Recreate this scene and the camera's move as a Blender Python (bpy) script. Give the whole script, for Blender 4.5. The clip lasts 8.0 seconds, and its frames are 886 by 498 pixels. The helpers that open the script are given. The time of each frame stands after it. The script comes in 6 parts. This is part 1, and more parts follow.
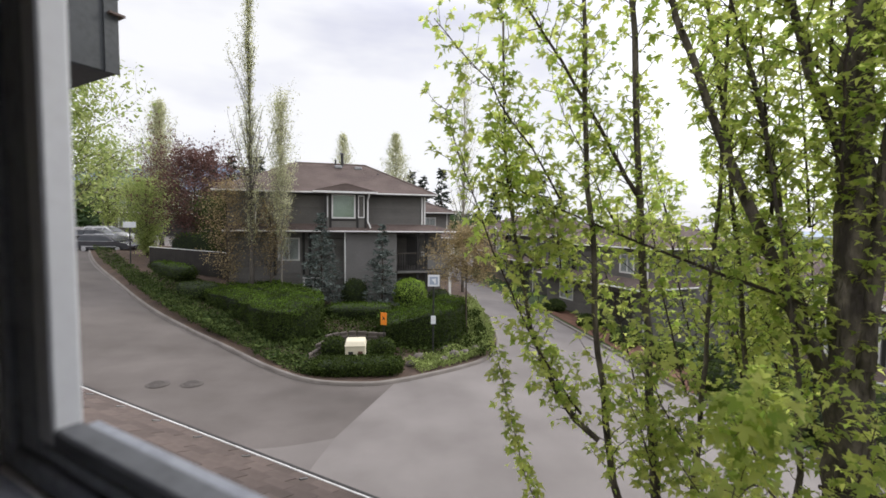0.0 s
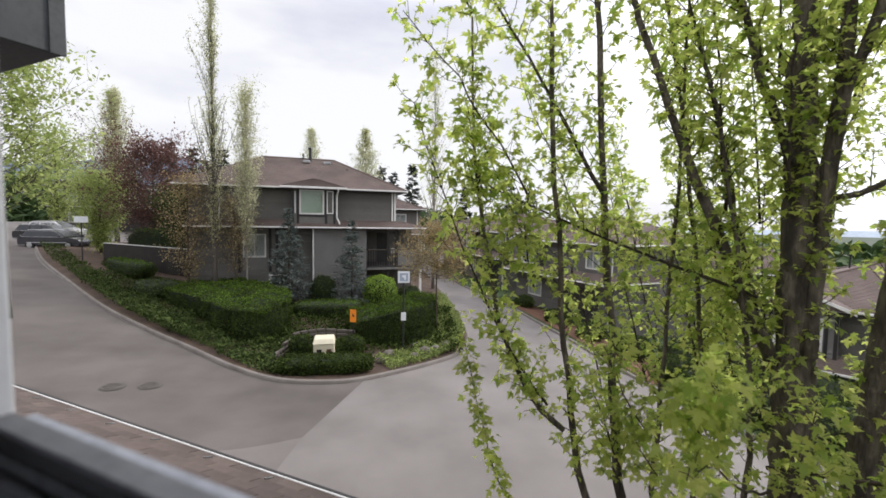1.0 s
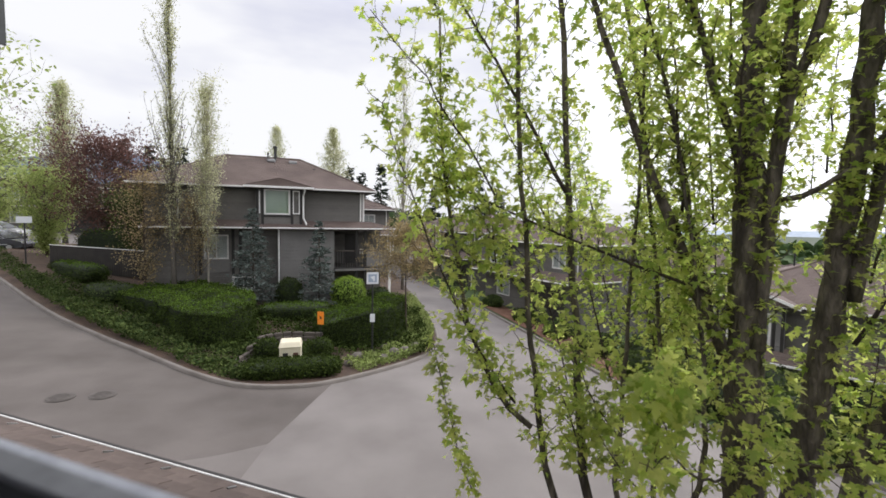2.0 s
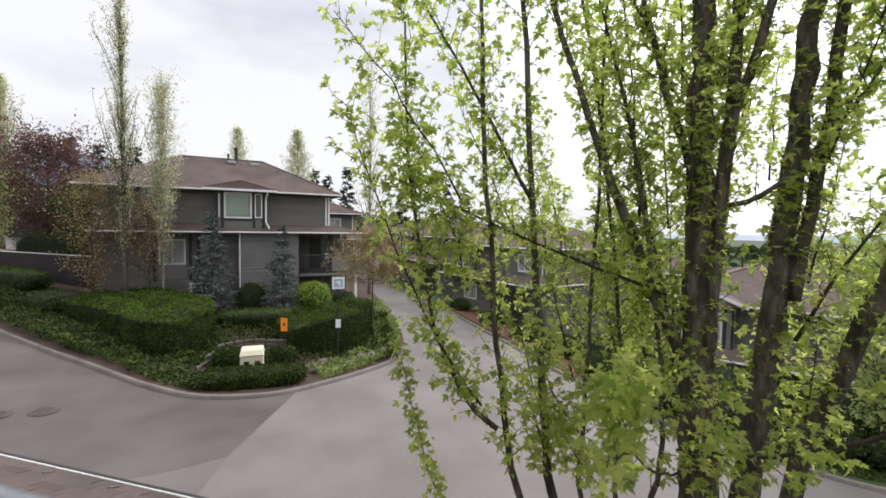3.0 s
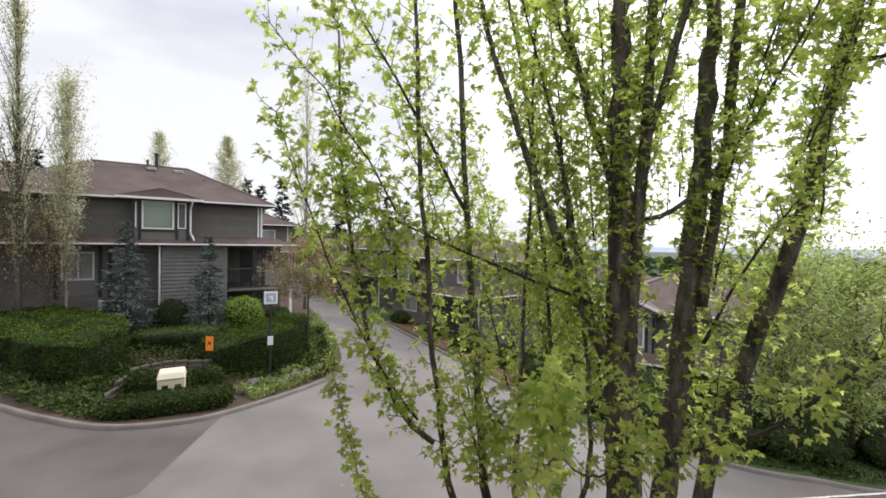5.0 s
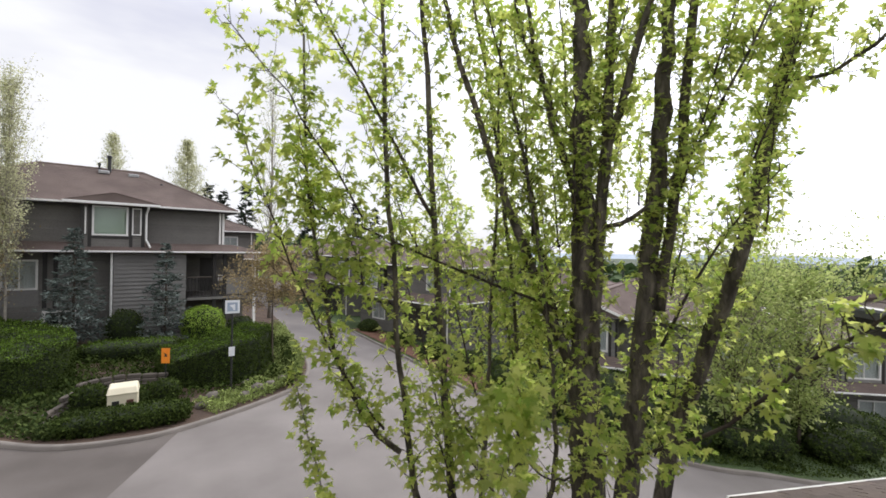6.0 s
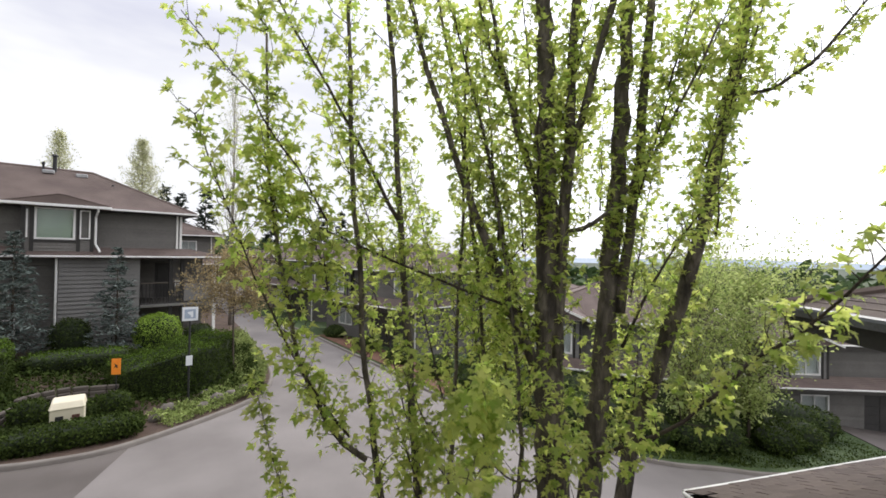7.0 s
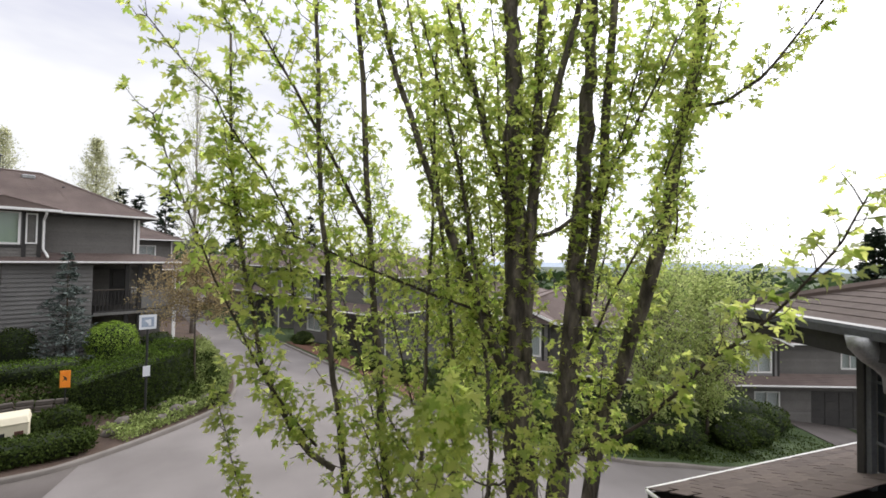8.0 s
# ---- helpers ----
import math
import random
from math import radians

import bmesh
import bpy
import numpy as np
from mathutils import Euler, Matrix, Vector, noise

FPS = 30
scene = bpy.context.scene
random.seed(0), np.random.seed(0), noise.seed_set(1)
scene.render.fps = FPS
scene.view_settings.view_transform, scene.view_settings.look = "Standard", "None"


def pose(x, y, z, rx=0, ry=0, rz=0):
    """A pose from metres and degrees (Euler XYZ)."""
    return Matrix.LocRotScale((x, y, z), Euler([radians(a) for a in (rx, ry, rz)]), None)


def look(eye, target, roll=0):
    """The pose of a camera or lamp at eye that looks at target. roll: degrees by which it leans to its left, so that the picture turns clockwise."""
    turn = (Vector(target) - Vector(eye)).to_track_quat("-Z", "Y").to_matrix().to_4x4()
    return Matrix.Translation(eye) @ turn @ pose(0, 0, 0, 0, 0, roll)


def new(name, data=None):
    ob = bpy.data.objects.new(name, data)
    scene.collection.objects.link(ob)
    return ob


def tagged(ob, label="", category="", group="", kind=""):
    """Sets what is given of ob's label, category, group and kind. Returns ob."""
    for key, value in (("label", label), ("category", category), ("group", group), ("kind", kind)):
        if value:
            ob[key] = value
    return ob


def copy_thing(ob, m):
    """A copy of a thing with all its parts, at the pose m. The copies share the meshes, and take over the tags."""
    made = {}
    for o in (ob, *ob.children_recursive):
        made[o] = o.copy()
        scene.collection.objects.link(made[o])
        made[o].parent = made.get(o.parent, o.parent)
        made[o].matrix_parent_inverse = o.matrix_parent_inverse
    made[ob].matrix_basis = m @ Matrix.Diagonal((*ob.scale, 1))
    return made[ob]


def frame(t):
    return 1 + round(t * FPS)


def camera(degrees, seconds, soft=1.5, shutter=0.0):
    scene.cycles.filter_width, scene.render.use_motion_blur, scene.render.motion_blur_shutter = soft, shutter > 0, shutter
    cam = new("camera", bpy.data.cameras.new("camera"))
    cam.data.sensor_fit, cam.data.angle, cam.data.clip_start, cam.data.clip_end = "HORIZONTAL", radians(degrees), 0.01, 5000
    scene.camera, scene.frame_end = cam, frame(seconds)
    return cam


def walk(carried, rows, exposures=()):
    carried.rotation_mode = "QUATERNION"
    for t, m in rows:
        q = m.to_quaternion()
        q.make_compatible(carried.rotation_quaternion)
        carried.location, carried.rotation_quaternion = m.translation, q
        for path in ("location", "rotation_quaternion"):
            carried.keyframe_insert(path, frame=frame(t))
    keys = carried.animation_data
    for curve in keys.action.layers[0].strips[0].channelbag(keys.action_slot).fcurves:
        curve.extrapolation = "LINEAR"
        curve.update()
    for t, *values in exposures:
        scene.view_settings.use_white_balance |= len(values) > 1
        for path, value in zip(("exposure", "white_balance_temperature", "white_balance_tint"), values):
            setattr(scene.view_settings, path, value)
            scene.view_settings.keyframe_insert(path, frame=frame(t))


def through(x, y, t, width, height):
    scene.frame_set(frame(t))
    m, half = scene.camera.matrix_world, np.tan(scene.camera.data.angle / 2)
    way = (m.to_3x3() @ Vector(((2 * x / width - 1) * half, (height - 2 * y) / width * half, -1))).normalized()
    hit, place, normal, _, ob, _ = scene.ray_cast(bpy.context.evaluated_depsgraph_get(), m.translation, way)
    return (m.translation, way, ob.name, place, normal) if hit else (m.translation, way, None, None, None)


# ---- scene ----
# ================= camera and its walk =================
cam = camera(92.85, 8.0, soft=1.6)
cam.data.dof.use_dof = True
cam.data.dof.focus_distance = 16.0
cam.data.dof.aperture_fstop = 1.7
EYE = Vector((0.0, 0.0, 5.6))
PATH = [
    (0.0, 0.000, 0.000, 0.000, 0.00, -3.26, -0.62),
    (0.5, 0.008, 0.002, -0.014, -1.85, -3.51, -0.78),
    (1.0, 0.018, 0.002, -0.026, -3.97, -3.62, -0.91),
    (1.5, 0.024, -0.001, -0.025, -6.00, -3.63, -0.92),
    (3.0, 0.043, -0.003, -0.029, -12.56, -2.84, -0.97),
    (3.5, 0.062, 0.002, -0.027, -14.62, -2.46, -0.95),
    (4.0, 0.076, 0.006, -0.028, -16.52, -2.09, -0.97),
    (4.5, 0.088, 0.005, -0.031, -18.55, -1.58, -1.03),
    (6.0, 0.126, 0.000, -0.040, -24.81, 0.03, -1.05),
    (6.5, 0.132, -0.004, -0.040, -27.01, 0.40, -1.01),
    (7.0, 0.140, -0.007, -0.041, -29.14, 0.70, -1.00),
    (7.5, 0.148, -0.010, -0.041, -31.18, 1.03, -0.94),
    (8.0, 0.153, -0.015, -0.038, -33.10, 1.39, -0.88),
]
walk(cam, [(t, pose(EYE.x + x, EYE.y + y, EYE.z + z, 90 + p, r, w)) for t, x, y, z, w, p, r in PATH],
     exposures=[(0.0, -0.12), (3.0, -0.14), (8.0, -0.08)])

# ================= light =================
SUN_AZ, SUN_EL = radians(66), radians(34)      # azimuth clockwise from +y
world = bpy.data.worlds.new("overcast_sky")
scene.world = world
world.use_nodes = True
wt = world.node_tree
for n in list(wt.nodes):
    wt.nodes.remove(n)
w_out = wt.nodes.new("ShaderNodeOutputWorld")
w_bg = wt.nodes.new("ShaderNodeBackground")
w_sky = wt.nodes.new("ShaderNodeTexSky")
w_sky.sky_type = 'NISHITA'
w_sky.sun_disc = False
w_sky.sun_elevation = SUN_EL
w_sky.sun_rotation = SUN_AZ
w_co = wt.nodes.new("ShaderNodeTexCoord")
w_map = wt.nodes.new("ShaderNodeMapping")
w_map.inputs["Scale"].default_value = (1.0, 1.0, 3.2)
w_n1 = wt.nodes.new("ShaderNodeTexNoise")
w_n1.inputs["Scale"].default_value = 1.7
w_n1.inputs["Detail"].default_value = 5.0
w_n1.inputs["Roughness"].default_value = 0.52
w_ramp = wt.nodes.new("ShaderNodeValToRGB")
w_ramp.color_ramp.elements[0].position = 0.36
w_ramp.color_ramp.elements[0].color = (8.3, 8.4, 9.9, 1)
w_ramp.color_ramp.elements[1].position = 0.56
w_ramp.color_ramp.elements[1].color = (11.6, 11.6, 11.9, 1)
w_sep = wt.nodes.new("ShaderNodeSeparateXYZ")
w_up = wt.nodes.new("ShaderNodeMapRange")       # an overcast sky is about 2.5 times brighter overhead
w_up.inputs["From Min"].default_value = 0.42
w_up.inputs["From Max"].default_value = 1.0
w_up.inputs["To Min"].default_value = 1.0
w_up.inputs["To Max"].default_value = 2.6
w_dot = wt.nodes.new("ShaderNodeVectorMath")     # brighter cloud round the veiled sun
w_dot.operation = 'DOT_PRODUCT'
w_dot.inputs[1].default_value = (math.sin(SUN_AZ) * math.cos(SUN_EL), math.cos(SUN_AZ) * math.cos(SUN_EL), math.sin(SUN_EL))
w_glow = wt.nodes.new("ShaderNodeMapRange")
w_glow.inputs["From Min"].default_value = 0.70
w_glow.inputs["From Max"].default_value = 1.0
w_glow.inputs["To Min"].default_value = 1.0
w_glow.inputs["To Max"].default_value = 2.4
w_mul = wt.nodes.new("ShaderNodeMath")
w_mul.operation = 'MULTIPLY'
w_sc = wt.nodes.new("ShaderNodeVectorMath")
w_sc.operation = 'SCALE'
w_mix = wt.nodes.new("ShaderNodeMix")
w_mix.data_type = 'RGBA'
w_mix.inputs["Factor"].default_value = 0.9
wl = wt.links.new
wl(w_co.outputs["Generated"], w_map.inputs["Vector"])
wl(w_map.outputs["Vector"], w_n1.inputs["Vector"])
wl(w_n1.outputs["Fac"], w_ramp.inputs["Fac"])
wl(w_co.outputs["Generated"], w_sep.inputs["Vector"])
wl(w_sep.outputs["Z"], w_up.inputs["Value"])
wl(w_co.outputs["Generated"], w_dot.inputs[0])
wl(w_dot.outputs["Value"], w_glow.inputs["Value"])
wl(w_up.outputs["Result"], w_mul.inputs[0])
wl(w_glow.outputs["Result"], w_mul.inputs[1])
wl(w_ramp.outputs["Color"], w_sc.inputs[0])
wl(w_mul.outputs["Value"], w_sc.inputs["Scale"])
wl(w_sky.outputs["Color"], w_mix.inputs["A"])
wl(w_sc.outputs["Vector"], w_mix.inputs["B"])
wl(w_mix.outputs["Result"], w_bg.inputs["Color"])
w_bg.inputs["Strength"].default_value = 0.1
wl(w_bg.outputs["Background"], w_out.inputs["Surface"])

sun_data = bpy.data.lights.new("sun", 'SUN')
sun_data.energy = 1.8
sun_data.angle = radians(14)
sun_data.color = (1.0, 0.95, 0.87)
sun = new("sun", sun_data)
sun.matrix_world = look((0, 0, 60), (-math.sin(SUN_AZ) * 50, -math.cos(SUN_AZ) * 50, 60 - math.tan(SUN_EL) * 50))


# ================= materials =================
def nodes_of(name):
    m = bpy.data.materials.new(name)
    m.use_nodes = True
    return m, m.node_tree, m.node_tree.nodes["Principled BSDF"]


def surf(name, c1, c2, scale=3.0, rough=0.8, bump=0.25, fine=40.0, c3=None, metal=0.0, spec=0.4, vary=0.0, stretch=(1, 1, 1), dist=0.01, coat=0.0, isl=0.0):
    """Two-scale mottled surface: c1 and c2 by a broad noise, c3 by a fine one, with a fine relief."""
    m, nt, b = nodes_of(name)
    co = nt.nodes.new("ShaderNodeTexCoord")
    mp = nt.nodes.new("ShaderNodeMapping")
    mp.inputs["Scale"].default_value = stretch
    nt.links.new(co.outputs["Object"], mp.inputs["Vector"])
    n1 = nt.nodes.new("ShaderNodeTexNoise")
    n1.inputs["Scale"].default_value = scale
    n1.inputs["Detail"].default_value = 4
    n2 = nt.nodes.new("ShaderNodeTexNoise")
    n2.inputs["Scale"].default_value = fine
    n2.inputs["Detail"].default_value = 3
    for n in (n1, n2):
        nt.links.new(mp.outputs["Vector"], n.inputs["Vector"])
    r = nt.nodes.new("ShaderNodeMapRange")
    r.inputs["From Min"].default_value, r.inputs["From Max"].default_value = 0.34, 0.66
    nt.links.new(n1.outputs["Fac"], r.inputs["Value"])
    mx = nt.nodes.new("ShaderNodeMix")
    mx.data_type = 'RGBA'
    mx.inputs["A"].default_value, mx.inputs["B"].default_value = (*c1, 1), (*c2, 1)
    nt.links.new(r.outputs["Result"], mx.inputs["Factor"])
    r2 = nt.nodes.new("ShaderNodeMapRange")
    r2.inputs["From Min"].default_value, r2.inputs["From Max"].default_value = 0.45, 0.75
    r2.inputs["To Max"].default_value = 0.6
    nt.links.new(n2.outputs["Fac"], r2.inputs["Value"])
    mx2 = nt.nodes.new("ShaderNodeMix")
    mx2.data_type = 'RGBA'
    c3 = c3 or tuple(0.6 * v for v in c1)
    mx2.inputs["B"].default_value = (*c3, 1)
    nt.links.new(mx.outputs["Result"], mx2.inputs["A"])
    nt.links.new(r2.outputs["Result"], mx2.inputs["Factor"])
    last = mx2.outputs["Result"]
    for amount, kind in ((vary, "object"), (isl, "island")):
        if amount:
            hs = nt.nodes.new("ShaderNodeHueSaturation")
            if kind == "object":
                src = nt.nodes.new("ShaderNodeObjectInfo").outputs["Random"]
            else:
                src = nt.nodes.new("ShaderNodeNewGeometry").outputs["Random Per Island"]
            rr = nt.nodes.new("ShaderNodeMapRange")
            rr.inputs["To Min"].default_value, rr.inputs["To Max"].default_value = 1 - amount, 1 + amount
            nt.links.new(src, rr.inputs["Value"])
            nt.links.new(rr.outputs["Result"], hs.inputs["Value"])
            nt.links.new(last, hs.inputs["Color"])
            last = hs.outputs["Color"]
    nt.links.new(last, b.inputs["Base Color"])
    b.inputs["Roughness"].default_value = rough
    b.inputs["Metallic"].default_value = metal
    b.inputs["Specular IOR Level"].default_value = spec
    b.inputs["Coat Weight"].default_value = coat
    if bump:
        bp = nt.nodes.new("ShaderNodeBump")
        bp.inputs["Strength"].default_value = bump
        bp.inputs["Distance"].default_value = dist
        nt.links.new(n2.outputs["Fac"], bp.inputs["Height"])
        nt.links.new(bp.outputs["Normal"], b.inputs["Normal"])
    return m


def leafmat(name, c1, c2, through=0.45, rough=0.6, spec=0.2, upper=1.0):
    """Leaves: colour varied leaf by leaf, with light passing through; upper is how pale the upper face is beside the glow."""
    m, nt, b = nodes_of(name)
    g = nt.nodes.new("ShaderNodeNewGeometry")
    cr = nt.nodes.new("ShaderNodeMix")
    cr.data_type = 'RGBA'
    cr.inputs["A"].default_value, cr.inputs["B"].default_value = (*c1, 1), (*c2, 1)
    nt.links.new(g.outputs["Random Per Island"], cr.inputs["Factor"])
    co = nt.nodes.new("ShaderNodeTexCoord")
    n1 = nt.nodes.new("ShaderNodeTexNoise")
    n1.inputs["Scale"].default_value = 1.4
    nt.links.new(co.outputs["Object"], n1.inputs["Vector"])
    rr = nt.nodes.new("ShaderNodeMapRange")
    rr.inputs["From Min"].default_value, rr.inputs["From Max"].default_value = 0.3, 0.7
    rr.inputs["To Min"].default_value, rr.inputs["To Max"].default_value = 0.75, 1.25
    nt.links.new(n1.outputs["Fac"], rr.inputs["Value"])
    hs = nt.nodes.new("ShaderNodeHueSaturation")
    nt.links.new(rr.outputs["Result"], hs.inputs["Value"])
    nt.links.new(cr.outputs["Result"], hs.inputs["Color"])
    face = nt.nodes.new("ShaderNodeHueSaturation")
    face.inputs["Value"].default_value = upper
    nt.links.new(hs.outputs["Color"], face.inputs["Color"])
    nt.links.new(face.outputs["Color"], b.inputs["Base Color"])
    b.inputs["Roughness"].default_value = rough
    b.inputs["Specular IOR Level"].default_value = spec
    tr = nt.nodes.new("ShaderNodeBsdfTranslucent")
    nt.links.new(hs.outputs["Color"], tr.inputs["Color"])
    ms = nt.nodes.new("ShaderNodeMixShader")
    ms.inputs["Fac"].default_value = through
    out = nt.nodes["Material Output"]
    nt.links.new(b.outputs["BSDF"], ms.inputs[1])
    nt.links.new(tr.outputs["BSDF"], ms.inputs[2])
    nt.links.new(ms.outputs["Shader"], out.inputs["Surface"])
    return m


def glassmat(name, tint=(0.9, 0.95, 0.93), rough=0.02):
    m, nt, b = nodes_of(name)
    b.inputs["Base Color"].default_value = (*tint, 1)
    b.inputs["Roughness"].default_value = rough
    b.inputs["Transmission Weight"].default_value = 1.0
    b.inputs["IOR"].default_value = 1.45
    return m


ASPHALT = surf("asphalt", (0.136, 0.121, 0.113), (0.192, 0.173, 0.163), 0.4, 0.8, 0.3, 90, (0.115, 0.105, 0.10))
ASPHALT_MID = surf("asphalt_mid_patch", (0.108, 0.094, 0.087), (0.172, 0.153, 0.143), 0.35, 0.85, 0.3, 90, (0.09, 0.082, 0.078))
ASPHALT_DARK = surf("asphalt_darker_patch", (0.074, 0.062, 0.055), (0.130, 0.112, 0.103), 0.35, 0.85, 0.3, 90, (0.06, 0.055, 0.052))
CONCRETE = surf("concrete", (0.13, 0.113, 0.10), (0.195, 0.173, 0.156), 1.2, 0.9, 0.3, 50, (0.16, 0.15, 0.13))
GROUNDMAT = surf("far_ground", (0.035, 0.055, 0.03), (0.06, 0.075, 0.045), 0.02, 0.95, 0.0, 0.3)
SOIL = surf("bark_mulch", (0.06, 0.04, 0.03), (0.10, 0.065, 0.045), 1.5, 0.95, 0.6, 30, (0.03, 0.02, 0.016), dist=0.03)
GRASS = surf("lawn", (0.03, 0.052, 0.014), (0.05, 0.08, 0.02), 1.2, 0.9, 0.8, 45, (0.025, 0.05, 0.015), dist=0.04)
SIDING = surf("grey_siding", (0.136, 0.128, 0.116), (0.168, 0.158, 0.145), 0.8, 0.7, 0.15, 25, (0.075, 0.07, 0.064), isl=0.08)
SIDING_L = surf("pale_grey_siding", (0.165, 0.159, 0.15), (0.205, 0.197, 0.187), 0.8, 0.7, 0.15, 25, (0.12, 0.115, 0.11), isl=0.08)
DARKTRIM = surf("dark_trim_paint", (0.024, 0.022, 0.021), (0.036, 0.033, 0.03), 2.0, 0.6, 0.1, 30)
WHITETRIM = surf("white_trim_paint", (0.70, 0.69, 0.66), (0.80, 0.79, 0.77), 2.0, 0.5, 0.05, 30, (0.55, 0.53, 0.5))
SHINGLE = surf("brown_asphalt_shingle", (0.125, 0.095, 0.085), (0.172, 0.133, 0.119), 0.9, 0.95, 0.5, 60, (0.085, 0.06, 0.052), isl=0.16)
SHINGLE_NEAR = surf("brown_shingle_tab", (0.088, 0.067, 0.058), (0.118, 0.091, 0.079), 5.0, 0.95, 0.7, 180, (0.10, 0.07, 0.06), vary=0.2, dist=0.004)
GARAGE = surf("garage_door_paint", (0.045, 0.042, 0.04), (0.06, 0.056, 0.052), 1.0, 0.6, 0.08, 20)
GLASS = glassmat("window_glass")
BLIND = surf("pale_green_blind", (0.42, 0.50, 0.40), (0.48, 0.56, 0.45), 3.0, 0.9, 0.1, 30, (0.38, 0.44, 0.36))
CURTAIN = surf("white_curtain", (0.5, 0.5, 0.5), (0.62, 0.62, 0.62), 5.0, 0.9, 0.2, 20, (0.4, 0.4, 0.4), stretch=(6, 6, 0.4))
ROOMDARK = surf("room_shade", (0.05, 0.048, 0.045), (0.07, 0.066, 0.06), 2.0, 0.9, 0.0, 20)
STEEL = surf("galvanised_steel", (0.3, 0.3, 0.3), (0.4, 0.4, 0.4), 6.0, 0.45, 0.05, 60, metal=0.8)
BLACKMETAL = surf("black_painted_metal", (0.018, 0.018, 0.019), (0.03, 0.03, 0.031), 5.0, 0.45, 0.05, 50)
IRON = surf("cast_iron", (0.068, 0.058, 0.052), (0.095, 0.083, 0.076), 4.0, 0.7, 0.4, 60)
CREAM = surf("cream_fibreglass", (0.58, 0.53, 0.39), (0.66, 0.60, 0.46), 2.0, 0.5, 0.05, 30, (0.6, 0.55, 0.42))
STONE = surf("grey_boulder", (0.085, 0.072, 0.062), (0.17, 0.148, 0.128), 2.5, 0.9, 0.8, 14, (0.12, 0.11, 0.10), dist=0.03)
TIMBER = surf("weathered_timber", (0.07, 0.058, 0.048), (0.125, 0.105, 0.088), 1.5, 0.85, 0.4, 18, (0.04, 0.034, 0.028), stretch=(0.4, 4, 4))
FENCEWOOD = surf("dark_stained_fence", (0.025, 0.022, 0.02), (0.04, 0.035, 0.03), 1.5, 0.8, 0.3, 20)
BARK = surf("mossy_maple_bark", (0.040, 0.033, 0.025), (0.150, 0.128, 0.098), 10.0, 0.95, 1.0, 34, (0.024, 0.02, 0.016), stretch=(1, 1, 0.3), dist=0.05)
BARK_TWIG = surf("dark_twig_bark", (0.03, 0.022, 0.017), (0.055, 0.04, 0.03), 6.0, 0.9, 0.5, 40)
BARK_PALE = surf("pale_grey_bark", (0.20, 0.18, 0.15), (0.32, 0.29, 0.25), 3.0, 0.9, 0.5, 20, (0.08, 0.07, 0.06), stretch=(1, 1, 0.4))
BARK_GREY = surf("grey_poplar_bark", (0.075, 0.066, 0.056), (0.13, 0.115, 0.098), 3.0, 0.9, 0.5, 20, (0.04, 0.035, 0.03), stretch=(1, 1, 0.4))
BARK_BROWN = surf("brown_bark", (0.06, 0.045, 0.035), (0.10, 0.08, 0.06), 3.0, 0.9, 0.5, 20, stretch=(1, 1, 0.4))
LEAF_MAPLE = leafmat("fresh_maple_leaf", (0.32, 0.455, 0.078), (0.78, 0.82, 0.235), 0.66, 0.5, 0.3, 0.45)
LEAF_BANK = leafmat("yellowish_green_leaf", (0.28, 0.37, 0.10), (0.55, 0.60, 0.24), 0.55, upper=0.85)
LEAF_BIRCH = leafmat("yellow_green_spring_leaf", (0.42, 0.44, 0.24), (0.66, 0.65, 0.44), 0.5)
LEAF_BRONZE = leafmat("bronze_spring_leaf", (0.22, 0.165, 0.085), (0.44, 0.35, 0.18), 0.45)
LEAF_RED = leafmat("dark_red_leaf", (0.11, 0.058, 0.05), (0.20, 0.108, 0.09), 0.4)
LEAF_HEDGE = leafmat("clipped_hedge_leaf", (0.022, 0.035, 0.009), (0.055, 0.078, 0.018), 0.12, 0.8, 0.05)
# paler hedge leaf for grass and hedge tops, whose sky light it holds
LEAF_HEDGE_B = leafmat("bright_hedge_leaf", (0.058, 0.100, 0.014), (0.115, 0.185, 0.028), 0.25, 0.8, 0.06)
LEAF_COVER = leafmat("ground_cover_leaf", (0.024, 0.042, 0.013), (0.090, 0.118, 0.036), 0.2, 0.8, 0.06)
LEAF_COVER_Y = leafmat("yellow_green_cover_leaf", (0.12, 0.155, 0.045), (0.30, 0.36, 0.12), 0.3, 0.7, 0.1)
LEAF_BRIGHT = leafmat("bright_shrub_leaf", (0.15, 0.25, 0.03), (0.32, 0.44, 0.08), 0.3, 0.7, 0.1)
NEEDLE = leafmat("blue_green_needle", (0.055, 0.073, 0.063), (0.19, 0.225, 0.205), 0.1)
NEEDLE_DARK = leafmat("dark_fir_needle", (0.014, 0.024, 0.014), (0.03, 0.046, 0.026), 0.1)
# near-black hedge core: the shade between the leaves is put into its colour
CORE = surf("core_shade", (0.012, 0.018, 0.008), (0.02, 0.028, 0.012), 4.0, 1.0, 0.0, 20)
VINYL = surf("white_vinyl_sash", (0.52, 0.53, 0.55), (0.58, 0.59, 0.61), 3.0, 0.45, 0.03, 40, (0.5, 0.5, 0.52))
SASH_DARK = surf("dark_gasket_and_screen_frame", (0.24, 0.255, 0.29), (0.31, 0.325, 0.355), 3.0, 0.5, 0.05, 40)
PLASTER = surf("painted_plaster", (0.70, 0.68, 0.66), (0.76, 0.74, 0.72), 1.5, 0.9, 0.1, 40)
CARPET = surf("carpet", (0.16, 0.14, 0.12), (0.20, 0.18, 0.15), 3.0, 1.0, 0.4, 120)
